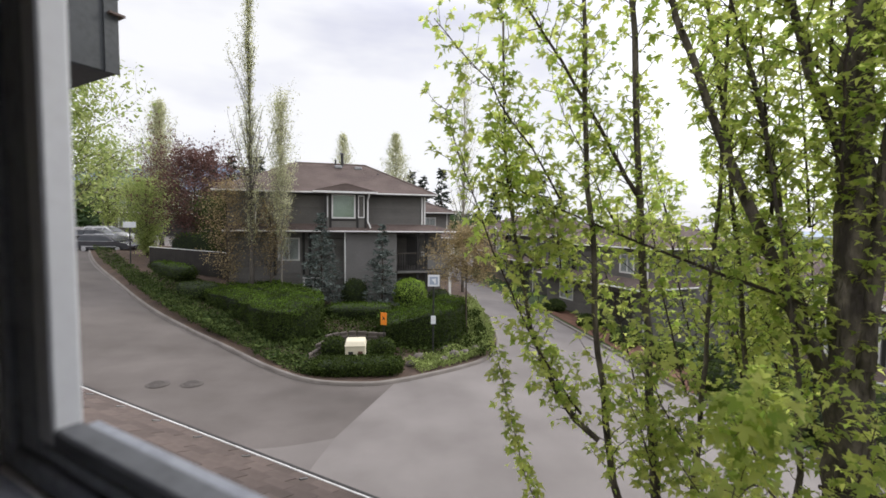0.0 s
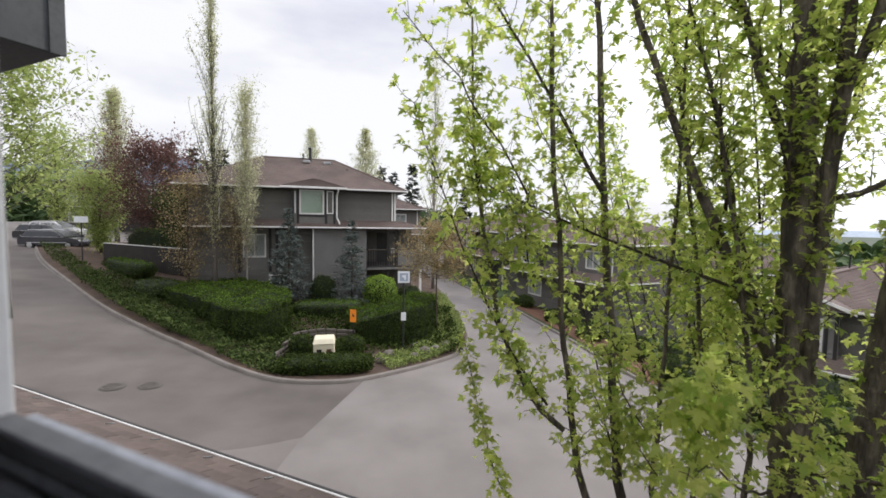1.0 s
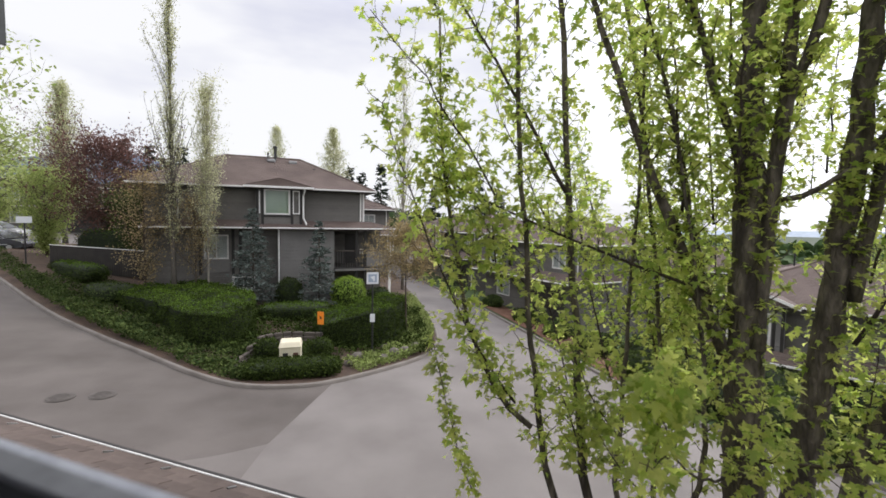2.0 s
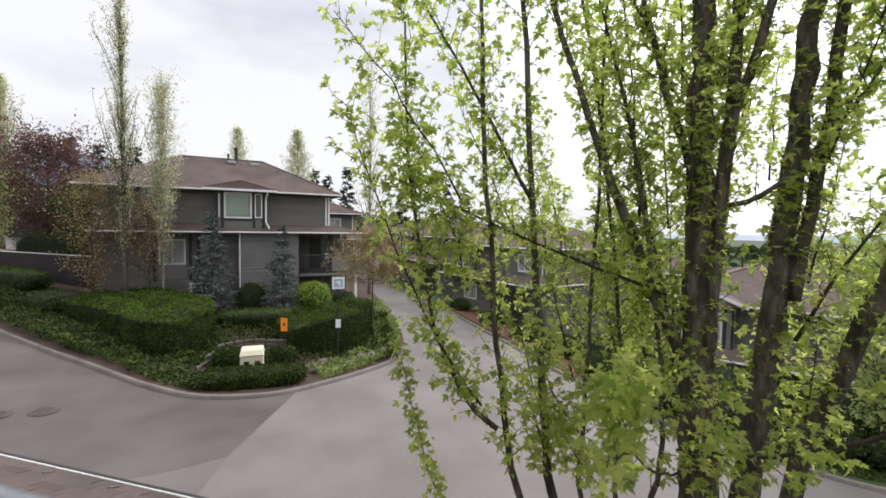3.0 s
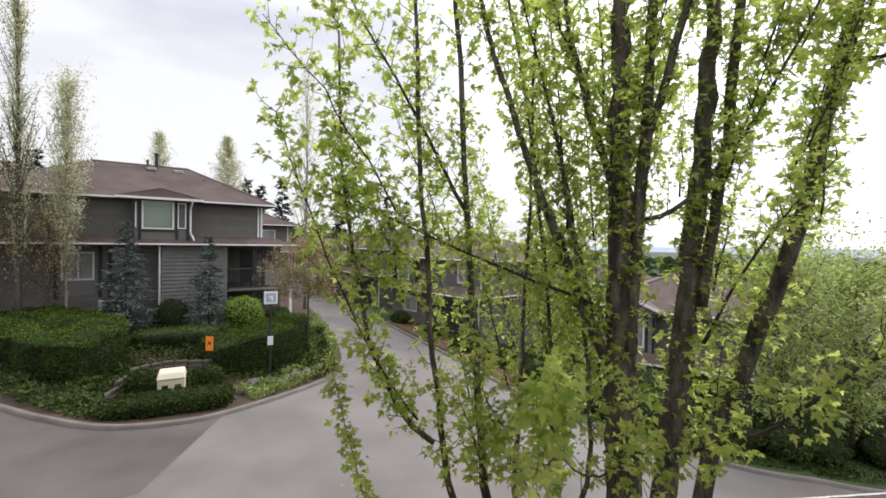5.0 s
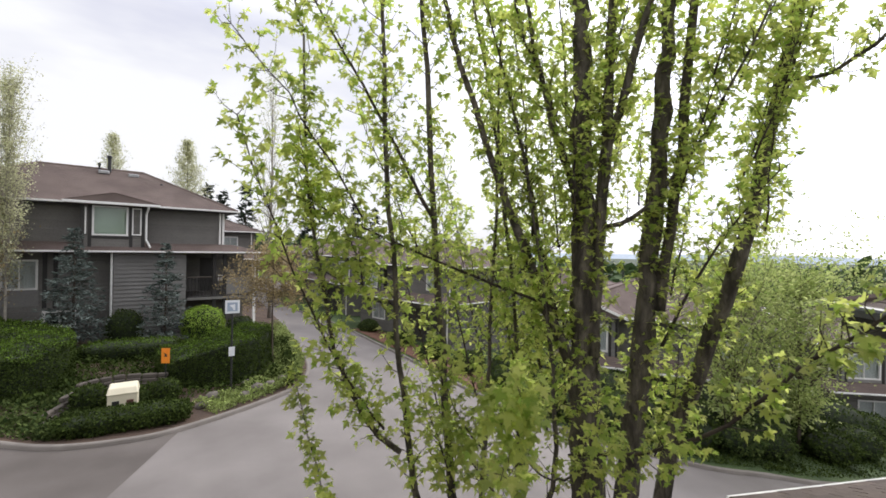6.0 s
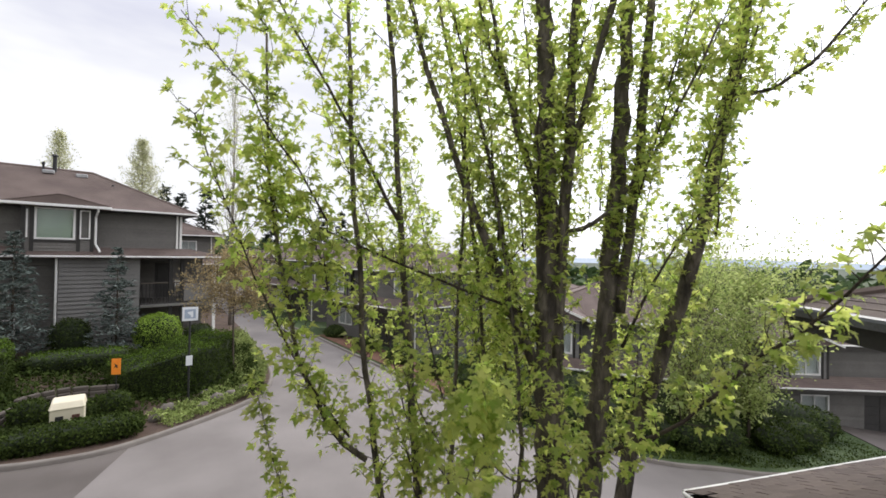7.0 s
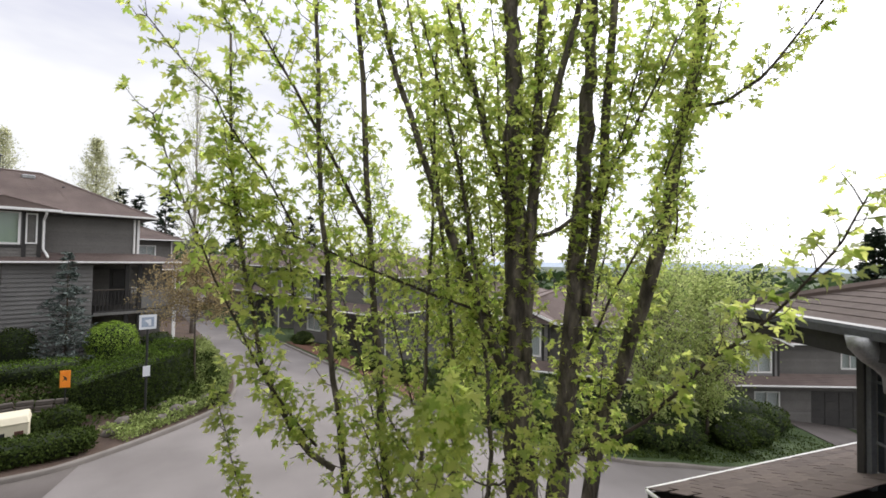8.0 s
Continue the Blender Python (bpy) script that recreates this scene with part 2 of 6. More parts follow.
CAR_DARK = surf("dark_grey_car_paint", (0.035, 0.036, 0.042), (0.042, 0.043, 0.05), 2.0, 0.25, 0.0, 30, coat=0.6)
CAR_BLACK = surf("black_car_paint", (0.012, 0.013, 0.016), (0.016, 0.017, 0.02), 2.0, 0.25, 0.0, 30, coat=0.6)
CAR_WHITE = surf("white_car_paint", (0.6, 0.6, 0.6), (0.66, 0.66, 0.66), 2.0, 0.3, 0.0, 30, coat=0.6)
CHROME = surf("silver_trim", (0.55, 0.55, 0.56), (0.65, 0.65, 0.66), 3.0, 0.3, 0.0, 30, metal=0.7)
CARGLASS = surf("tinted_car_glass", (0.02, 0.024, 0.028), (0.03, 0.034, 0.04), 2.0, 0.08, 0.0, 20, spec=0.6)
RUBBER = surf("tyre_rubber", (0.015, 0.015, 0.015), (0.022, 0.022, 0.022), 5.0, 0.9, 0.1, 50)
SIGN_WHITE = surf("white_sign_sheet", (0.66, 0.68, 0.70), (0.72, 0.74, 0.76), 5.0, 0.4, 0.0, 50, (0.6, 0.62, 0.65))
SIGN_BLUE = surf("blue_grey_sign_ink", (0.30, 0.36, 0.45), (0.35, 0.41, 0.50), 5.0, 0.5, 0.0, 50)
SIGN_ORANGE = surf("orange_sign_sheet", (0.85, 0.25, 0.02), (0.92, 0.30, 0.03), 5.0, 0.5, 0.0, 50, (0.75, 0.2, 0.02))
SIGN_INK = surf("black_sign_ink", (0.02, 0.02, 0.02), (0.03, 0.03, 0.03), 5.0, 0.6, 0.0, 50)
BROWNBOX = surf("reddish_brown_panel", (0.12, 0.05, 0.035), (0.16, 0.07, 0.05), 4.0, 0.6, 0.1, 40)
MULCH_RED = surf("reddish_bark_mulch", (0.11, 0.055, 0.035), (0.16, 0.08, 0.05), 2.0, 0.95, 0.6, 30, (0.05, 0.028, 0.02), dist=0.03)
# distance haze is put into the colours of these two far ridges
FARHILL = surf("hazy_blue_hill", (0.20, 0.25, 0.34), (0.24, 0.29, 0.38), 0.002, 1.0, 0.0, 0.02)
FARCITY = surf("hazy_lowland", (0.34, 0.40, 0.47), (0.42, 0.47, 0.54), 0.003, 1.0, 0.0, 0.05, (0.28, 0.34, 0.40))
FORESTMAT = leafmat("far_wood_leaf", (0.03, 0.055, 0.02), (0.075, 0.12, 0.04), 0.2)
# grey for wing trim; also dims the window's upward-facing bottom rail by colour
SASH_GREY = surf("grey_trim_and_dimmed_rail", (0.085, 0.088, 0.095), (0.12, 0.124, 0.132), 6.0, 0.5, 0.05, 40)
BLUEGREY = surf("dark_blue_grey_panel", (0.040, 0.044, 0.048), (0.055, 0.06, 0.064), 2.0, 0.6, 0.1, 25)


# ================= mesh helpers =================
class Mesh:
    """Gathers verts and faces of one mesh."""

    def __init__(self):
        self.v, self.f = [], []

    def add(self, verts, faces):
        k = len(self.v)
        self.v += [tuple(p) for p in verts]
        self.f += [tuple(i + k for i in f) for f in faces]
        return self

    def box(self, x0, y0, z0, x1, y1, z1, m=None):
        p = [Vector(q) for q in ((x0, y0, z0), (x1, y0, z0), (x1, y1, z0), (x0, y1, z0), (x0, y0, z1), (x1, y0, z1), (x1, y1, z1), (x0, y1, z1))]
        if m is not None:
            p = [m @ q for q in p]
        return self.add(p, [(0, 3, 2, 1), (4, 5, 6, 7), (0, 1, 5, 4), (1, 2, 6, 5), (2, 3, 7, 6), (3, 0, 4, 7)])

    def prism(self, poly, z0, z1):
        """An upright prism over a counter-clockwise polygon; z0 and z1 are numbers or functions of x, y."""
        a = [(x, y, z0(x, y) if callable(z0) else z0) for x, y in poly]
        b = [(x, y, z1(x, y) if callable(z1) else z1) for x, y in poly]
        n = len(poly)
        return self.add(a + b, [tuple(range(n - 1, -1, -1)), tuple(range(n, 2 * n))] + [(i, (i + 1) % n, n + (i + 1) % n, n + i) for i in range(n)])

    def slab(self, pts, thick):
        """A sheet over a polygon in space, with thickness downwards."""
        n = len(pts)
        low = [(p[0], p[1], p[2] - thick) for p in pts]
        return self.add(list(pts) + low, [tuple(range(n)), tuple(range(2 * n - 1, n - 1, -1))] + [(i, n + i, n + (i + 1) % n, (i + 1) % n) for i in range(n)])

    def tube(self, pts, radii, n=8, cap=True):
        pts = [Vector(p) for p in pts]
        k0 = len(self.v)
        side = None
        for i, p in enumerate(pts):
            d = (pts[min(i + 1, len(pts) - 1)] - pts[max(i - 1, 0)]).normalized()
            if side is None:
                side = d.orthogonal().normalized()
            side = (side - d * side.dot(d)).normalized()
            up = d.cross(side)
            for j in range(n):
                a = 2 * math.pi * j / n
                self.v.append(tuple(p + (side * math.cos(a) + up * math.sin(a)) * radii[i]))
        for i in range(len(pts) - 1):
            for j in range(n):
                a, b = k0 + i * n + j, k0 + i * n + (j + 1) % n
                self.f.append((a, b, b + n, a + n))
        if cap:
            self.f.append(tuple(k0 + j for j in range(n - 1, -1, -1)))
            self.f.append(tuple(k0 + (len(pts) - 1) * n + j for j in range(n)))
        return self


def part(name, ms, material, parent=None, label="", bevel=0.0, smooth=False):
    """One mesh object, under a thing or a part when parent is given."""
    me = bpy.data.meshes.new(name)
    me.from_pydata(ms.v, [], ms.f)
    me.materials.append(material)
    if bevel:
        bm = bmesh.new()
        bm.from_mesh(me)
        es = [e for e in bm.edges if len(e.link_faces) == 2 and e.calc_face_angle(0) > 0.6]
        bmesh.ops.bevel(bm, geom=es, offset=bevel, segments=1, affect='EDGES')
        bm.to_mesh(me)
        bm.free()
    if smooth:
        me.polygons.foreach_set("use_smooth", [True] * len(me.polygons))
    me.update()
    ob = new(name, me)
    if parent is not None:
        ob.parent = parent
    if label:
        ob["label"] = label
    return ob


def thing(name, m, label, category, group="", kind=""):
    ob = new(name)
    ob.empty_display_size = 0.2
    ob.matrix_basis = m
    return tagged(ob, label, category, group, kind)


def bulk(name, verts, faces, material, parent=None, label="", kind=""):
    """One mesh from numpy arrays: verts (n, 3) and faces (m, k)."""
    me = bpy.data.meshes.new(name)
    k = faces.shape[1]
    me.vertices.add(len(verts))
    me.vertices.foreach_set("co", np.ascontiguousarray(verts, dtype=np.float32).ravel())
    me.loops.add(faces.size)
    me.loops.foreach_set("vertex_index", np.ascontiguousarray(faces, dtype=np.int32).ravel())
    me.polygons.add(len(faces))
    me.polygons.foreach_set("loop_start", np.arange(0, faces.size, k, dtype=np.int32))
    me.materials.append(material)
    me.update(calc_edges=True)
    me.validate()
    ob = new(name, me)
    if parent is not None:
        ob.parent = parent
    return tagged(ob, label, kind=kind)


HALF_MAPLE = [(0.17, -0.10), (0.40, -0.11), (0.34, 0.09), (0.60, 0.20), (0.76, 0.50), (0.52, 0.47), (0.24, 0.40), (0.31, 0.68), (0.17, 0.76)]
MAPLE_OUTLINE = np.array([(0.0, 0.0)] + HALF_MAPLE + [(0.0, 1.10)] + [(-x, y) for x, y in reversed(HALF_MAPLE)])
OVAL_OUTLINE = np.array([(0.0, 0.0), (0.28, 0.35), (0.20, 0.75), (0.0, 1.0), (-0.20, 0.75), (-0.28, 0.35)])
BLADE_OUTLINE = np.array([(-0.12, 0.0), (0.12, 0.0), (0.0, 1.0)])


def leaves(name, at, size, material, parent=None, outline=OVAL_OUTLINE, droop=0.3, spread=1.0, towards=None, rng=None, label="", kind="", face=None, tumble=0.8, bend=(-0.35, 0.1)):
    """Many single leaves: at (n, 3) the stalks, size (n,), towards (n, 3) the way the blades point."""
    n = len(at)
    rng = rng or np.random.default_rng(1)
    d = rng.normal(size=(n, 3)) * spread
    if towards is not None:
        d = d + towards
    d[:, 2] -= droop
    d /= np.linalg.norm(d, axis=1)[:, None] + 1e-9
    h = rng.normal(size=(n, 3)) * (0.45 if face is not None else tumble) + (face if face is not None else np.array((0, 0, 1.0)))
    s = np.cross(d, h)
    s /= np.linalg.norm(s, axis=1)[:, None] + 1e-9
    u = np.cross(s, d)
    k = len(outline)
    fold = rng.uniform(0.05, 0.35, n)[:, None, None]
    curl = rng.uniform(bend[0], bend[1], n)[:, None, None]
    ox, oy = outline[:, 0][None, :, None], outline[:, 1][None, :, None]
    v = at[:, None, :] + size[:, None, None] * (s[:, None] * ox + d[:, None] * oy + u[:, None] * (fold * np.abs(ox) + curl * oy * oy))
    return bulk(name, v.reshape(-1, 3), np.arange(n * k).reshape(n, k), material, parent, label, kind)


def soft(u, k):
    return float(np.log1p(np.exp(min(max(u / k, -30), 30))) * k)


def height(x, y):
    """The lie of the land: the road climbs to the west and drops to the east, and the land falls away far off."""
    z = 0.12 * soft(-max(x, -45.0) - 5.0, 2.0) - 0.15 * soft(min(x, 60.0) - 4.0, 2.0)
    r = math.hypot(x, y)
    return z - min(soft(r - 130.0, 20.0) * 0.055, 75.0)


def spline(pts, steps, closed=False):
    """A smooth line through a few points."""
    pts = [Vector(p) for p in pts]
    n = len(pts)
    out = []
    for i in range(n if closed else n - 1):
        q = [pts[(i + j) % n] if closed else pts[min(max(i + j, 0), n - 1)] for j in (-1, 0, 1, 2)]
        for s in range(steps):
            t = s / steps
            out.append(0.5 * (2 * q[1] + (q[2] - q[0]) * t + (2 * q[0] - 5 * q[1] + 4 * q[2] - q[3]) * t * t + (3 * q[1] - q[0] - 3 * q[2] + q[3]) * t ** 3))
    if not closed:
        out.append(pts[-1])
    return out


# ================= ground, road, kerbs =================
def axis_steps(lo, hi, near_lo, near_hi, fine):
    a = list(np.arange(near_lo, near_hi + 0.01, fine))
    s, p = fine, near_hi
    while p < hi:
        s *= 1.35
        p += s
        a.append(min(p, hi))
    s, p = fine, near_lo
    while p > lo:
        s *= 1.35
        p -= s
        a.insert(0, max(p, lo))
    return a


def sheet(name, xs, ys, material, lift, label, category):
    v = np.array([(x, y, height(x, y) + lift) for y in ys for x in xs])
    w = len(xs)
    f = np.array([(j * w + i, j * w + i + 1, (j + 1) * w + i + 1, (j + 1) * w + i) for j in range(len(ys) - 1) for i in range(w - 1)])
    ob = bulk(name, v, f, material)
    ob.data.polygons.foreach_set("use_smooth", [True] * len(ob.data.polygons))
    return tagged(ob, label, category, kind="structure")


sheet("ground", axis_steps(-3500, 3500, -60, 60, 3.0), axis_steps(-3500, 3500, -30, 90, 3.0), GROUNDMAT, -0.06,
      "dark green wooded land falling away to the horizon", "ground")
sheet("road", list(np.arange(-60, 40.1, 1.0)), list(np.arange(-6, 75.1, 1.0)), ASPHALT, 0.0,
      "worn grey asphalt road between the townhouses", "road")

# the darker lane coming down from the west, meeting the paler surface at an angled seam
def strip_patch(outer, inner, n, m, lift):
    """A patch between two lines, laid on the land."""
    ms = Mesh()
    a, b = spline([(x, y, 0) for x, y in outer], n), spline([(x, y, 0) for x, y in inner], n)
    k = min(len(a), len(b))
    for i in range(k):
        for j in range(m + 1):
            p = a[i].lerp(b[i], j / m)
            ms.v.append((p.x, p.y, height(p.x, p.y) + lift))
    for i in range(k - 1):
        for j in range(m):
            q = i * (m + 1) + j
            ms.f.append((q, q + 1, q + m + 2, q + m + 1))
    return ms


OUTER = [(-1.6, 14.7), (-4.5, 14.3), (-6.3, 15.2), (-8.9, 17.0), (-11.5, 18.6), (-15.1, 21.3), (-20.3, 25.9), (-26.1, 31.2), (-33.0, 39.0)]
INNER = [(-2.75, 10.6), (-4.6, 9.9), (-7.4, 10.0), (-10.8, 11.0), (-14.0, 12.6), (-18.4, 15.8), (-23.8, 20.4), (-29.8, 26.2), (-37.3, 34.2)]
NEAR = [(-3.1, 7.9), (-5.2, 7.2), (-8.3, 7.2), (-11.8, 8.3), (-15.3, 9.9), (-19.8, 13.0), (-25.3, 17.6), (-31.3, 23.4), (-38.8, 31.4)]
tagged(part("road_patch", strip_patch(INNER, NEAR, 8, 3, 0.006), ASPHALT_MID), "mid-toned asphalt between the darker lane and the paler surface", "road patch", kind="structure")
tagged(part("road_patch", strip_patch(OUTER, INNER, 8, 5, 0.006), ASPHALT_DARK), "darker asphalt along the kerb with an angled seam", "road patch", kind="structure")


def kerb(name, pts, width, label):
    """A concrete kerb with rounded top edges, following the land; the road lies to the right of its line."""
    line = spline([(x, y, 0) for x, y in pts], 8)
    prof = [(-0.02, -0.1), (-0.01, 0.09), (0.02, 0.125), (width - 0.02, 0.13), (width, 0.11), (width, -0.1)]
    ms = Mesh()
    for i, p in enumerate(line):
        d = (line[min(i + 1, len(line) - 1)] - line[max(i - 1, 0)]).normalized()
        s = Vector((-d.y, d.x, 0))
        z = height(p.x, p.y)
        for a, h in prof:
            ms.v.append((p.x + s.x * a, p.y + s.y * a, z + h))
    n = len(prof)
    for i in range(len(line) - 1):
        for j in range(n - 1):
            ms.f.append((i * n + j, (i + 1) * n + j, (i + 1) * n + j + 1, i * n + j + 1))
    return tagged(part(name, ms, CONCRETE, smooth=True), label, "kerb", kind="structure"), line


ISLAND_KERB = [(1.3, 47.0), (2.45, 32.2), (2.84, 26.2), (2.9, 22.1), (2.66, 19.5), (1.9, 17.5), (0.4, 15.95), (-1.6, 14.55), (-2.8, 14.15), (-4.5, 14.2), (-6.3, 15.1), (-8.85, 16.9), (-11.4, 18.6), (-15.1, 21.35), (-20.3, 26.0), (-26.0, 31.3), (-33.0, 39.0)]
_, island_line = kerb("island_kerb", ISLAND_KERB[::-1], 0.13, "pale concrete kerb curving round the planted corner")
BANK_KERB = [(22.5, 6.8), (18.0, 7.3), (15.8, 8.2), (13.6, 9.2), (10.7, 12.3), (9.2, 17.7), (8.8, 20.9), (7.9, 25.9), (6.64, 32.8), (4.4, 39.8), (2.2, 56.0)]
_, bank_line = kerb("bank_kerb", [(30.0, 6.0)] + BANK_KERB, 0.17, "pale concrete kerb along the planted bank")


def mound(x, y):
    """How far the planted corner rises above the kerb."""
    return 0.38 * (1 - math.exp(-max(0.0, math.hypot(x + 2.8, y - 14.3) - 2.0) / 8.0))


def land_fill(name, line, back, lift, material, label, category, rise):
    """Planted land from a kerb line back to a line of far points."""
    ms = Mesh()
    n, m = len(line), 14
    for i, p in enumerate(line):
        q = Vector(back(i / (n - 1)))
        for j in range(m + 1):
            s = (j / m) ** 1.6
            r = p.lerp(Vector((q.x, q.y, 0)), s)
            ms.v.append((r.x, r.y, height(r.x, r.y) + lift + rise(r.x, r.y) * min(1, s * 12)))
    for i in range(n - 1):
        for j in range(m):
            k = i * (m + 1) + j
            ms.f.append((k, k + 1, k + m + 2, k + m + 1)[::-1])
    return tagged(part(name, ms, material, smooth=True), label, category, kind="structure")


def lift_of(x, y):
    return height(x, y) + 0.09 + mound(x, y)


land_fill("garden_ground", island_line, lambda s: (-14 + 8 * s, 52 - 4 * s, 0), 0.09, SOIL, "dark mulched planting bed inside the kerb", "planting bed", mound)
land_fill("bank_ground", bank_line, lambda s: (70 - 40 * s, 10 + 62 * s, 0), 0.10, GRASS, "green lawn bank behind the kerb", "lawn", lambda x, y: 0.0)

tagged(part("mulch_bed", strip_patch([(9.6, 15.8), (9.35, 18.0), (9.0, 20.9), (8.2, 25.5), (7.2, 31.0)], [(12.2, 16.6), (11.8, 19.0), (11.4, 22.0), (10.4, 26.4), (9.2, 31.6)], 6, 4, 0.135), MULCH_RED),
       "reddish mulched bed behind the kerb", "planting bed", kind="structure")

# manhole lids
for mx, my in ((-8.95, 13.0), (-8.05, 13.3)):
    lid = thing("manhole_cover", pose(mx, my, height(mx, my) + 0.008, 0, 3, 20), "round worn cast-iron manhole cover set in the asphalt", "manhole cover", "manhole covers")
    ring, disc = Mesh(), Mesh()
    ring.tube([(0, 0, -0.03), (0, 0, 0.006)], [0.36, 0.36], 28)
    disc.tube([(0, 0, -0.03), (0, 0, 0.016)], [0.31, 0.305], 28)
    for k in range(-2, 3):
        disc.box(-0.24 + abs(k) * 0.05, k * 0.1 - 0.02, 0.016, 0.24 - abs(k) * 0.05, k * 0.1 + 0.02, 0.024)
    part("frame_ring", ring, IRON, lid)
    part("lid", disc, IRON, lid)


# ================= townhouses =================
def lap_wall(x0, x1, z0, z1, holes=(), lap=0.16, thick=0.18, y=0.0):
    """A wall of lapped boards along x, facing -y, with openings right through it."""
    ms = Mesh()
    cuts = sorted({round(c, 3) for c in list(np.arange(z0, z1, lap)) + [z1] + [h for o in holes for h in o[2:4] if z0 < h < z1]})
    for a, b in zip(cuts[:-1], cuts[1:]):
        if b - a < 0.012:
            continue
        spans, mid = [(x0, x1)], (a + b) / 2
        for h0, h1, g0, g1 in holes:
            if g0 < mid < g1:
                spans = [s for p, q in spans for s in ((p, min(q, h0)), (max(p, h1), q)) if s[1] - s[0] > 0.01]
        for p, q in spans:
            ms.add([(p, y - 0.045, a), (q, y - 0.045, a), (q, y + thick, a), (p, y + thick, a), (p, y - 0.004, b), (q, y - 0.004, b), (q, y + thick, b), (p, y + thick, b)],
                   [(0, 3, 2, 1), (4, 5, 6, 7), (0, 1, 5, 4), (1, 2, 6, 5), (2, 3, 7, 6), (3, 0, 4, 7)])
    return ms


def turned(ms, m):
    ms.v = [tuple(m @ Vector(p)) for p in ms.v]
    return ms


def roof_plane(ms, a, b, c, d, course=0.17, lip=0.018):
    """Stepped shingle courses over a slope, one sheet: a to b is the eave, c above b, d above a."""
    a, b, c, d = (Vector(p) for p in (a, b, c, d))
    n = max(2, int(max((d - a).length, (c - b).length) / course))
    up = (b - a).cross(d - a if (d - a).length > 0.01 else c - a).normalized()
    if up.z < 0:
        up = -up
    k = len(ms.v)
    for i in range(n):
        p, q = a.lerp(d, i / n), b.lerp(c, i / n)
        ms.v += [tuple(p), tuple(q), tuple(p + up * lip), tuple(q + up * lip)]
    ms.v += [tuple(d), tuple(c)]
    for i in range(n):
        o = k + 4 * i
        ms.f += [(o, o + 1, o + 3, o + 2), (o + 2, o + 3, o + 5, o + 4)]


def hip_roof(house, x0, x1, y0, y1, z, rise, over=0.5, gutter=WHITETRIM, name="roof"):
    """A shingled hip roof with soffit, fascia, gutters and ridge caps."""
    x0, x1, y0, y1 = x0 - over, x1 + over, y0 - over, y1 + over
    run = min((y1 - y0) / 2, (x1 - x0) / 2)
    if x1 - x0 >= y1 - y0:
        r0, r1 = (x0 + run, (y0 + y1) / 2, z + rise), (x1 - run, (y0 + y1) / 2, z + rise)
    else:
        r0, r1 = ((x0 + x1) / 2, y0 + run, z + rise), ((x0 + x1) / 2, y1 - run, z + rise)
    A, B, C, D = (x0, y0, z), (x1, y0, z), (x1, y1, z), (x0, y1, z)
    rf = part(name, Mesh().box(x0 + 0.03, y0 + 0.03, z - 0.14, x1 - 0.03, y1 - 0.03, z - 0.02), DARKTRIM, house)
    if x1 - x0 >= y1 - y0:
        slopes = ((A, B, r1, r0), (B, C, r1, r1), (C, D, r0, r1), (D, A, r0, r0))
        hips = ((A, r0), (B, r1), (C, r1), (D, r0), (r0, r1))
    else:
        slopes = ((A, B, r0, r0), (B, C, r1, r0), (C, D, r1, r1), (D, A, r0, r1))
        hips = ((A, r0), (B, r0), (C, r1), (D, r1), (r0, r1))
    for four in slopes:
        sl = Mesh()
        roof_plane(sl, *four)
        part("roof_slope", sl, SHINGLE, rf)
    for p, q in hips:
        if (Vector(p) - Vector(q)).length > 0.1:
            up = Vector((0, 0, 0.01))
            part("ridge_cap", Mesh().tube([Vector(p) + up, Vector(q) + up], [0.07, 0.07], 6), SHINGLE, rf)
    for bx in ((x0 - 0.1, y0 - 0.1, x1 + 0.1, y0), (x0 - 0.1, y1, x1 + 0.1, y1 + 0.1), (x0 - 0.1, y0, x0, y1), (x1, y0, x1 + 0.1, y1)):
        part("gutter", Mesh().box(bx[0], bx[1], z - 0.09, bx[2], bx[3], z), gutter, rf, bevel=0.012)
    return rf


def pent_roof(house, x0, x1, yw, zw, ye, ze, right=0.0, left=0.0):
    """A strip of lean-to roof along the front, with its gutter."""
    ms = Mesh()
    roof_plane(ms, (x0 - left, ye, ze), (x1 + right, ye, ze), (x1, yw, zw), (x0, yw, zw))
    if right:
        roof_plane(ms, (x1 + right, ye, ze), (x1 + right, yw + 4, ze), (x1, yw + 4, zw), (x1, yw, zw))
    if left:
        roof_plane(ms, (x0 - left, yw + 4, ze), (x0 - left, ye, ze), (x0, yw, zw), (x0, yw + 4, zw))
    ms.box(x0 - left, ye + 0.02, ze - 0.12, x1 + right, yw, ze - 0.015)
    rf = part("skirt_roof", ms, SHINGLE, house)
    gu = Mesh()
    gu.box(x0 - left - 0.06, ye - 0.1, ze - 0.075, x1 + right + 0.08, ye, ze + 0.01)
    if right:
        gu.box(x1 + right, ye, ze - 0.075, x1 + right + 0.09, yw + 4, ze + 0.01)
    part("gutter", gu, WHITETRIM, rf, bevel=0.012)
    return rf


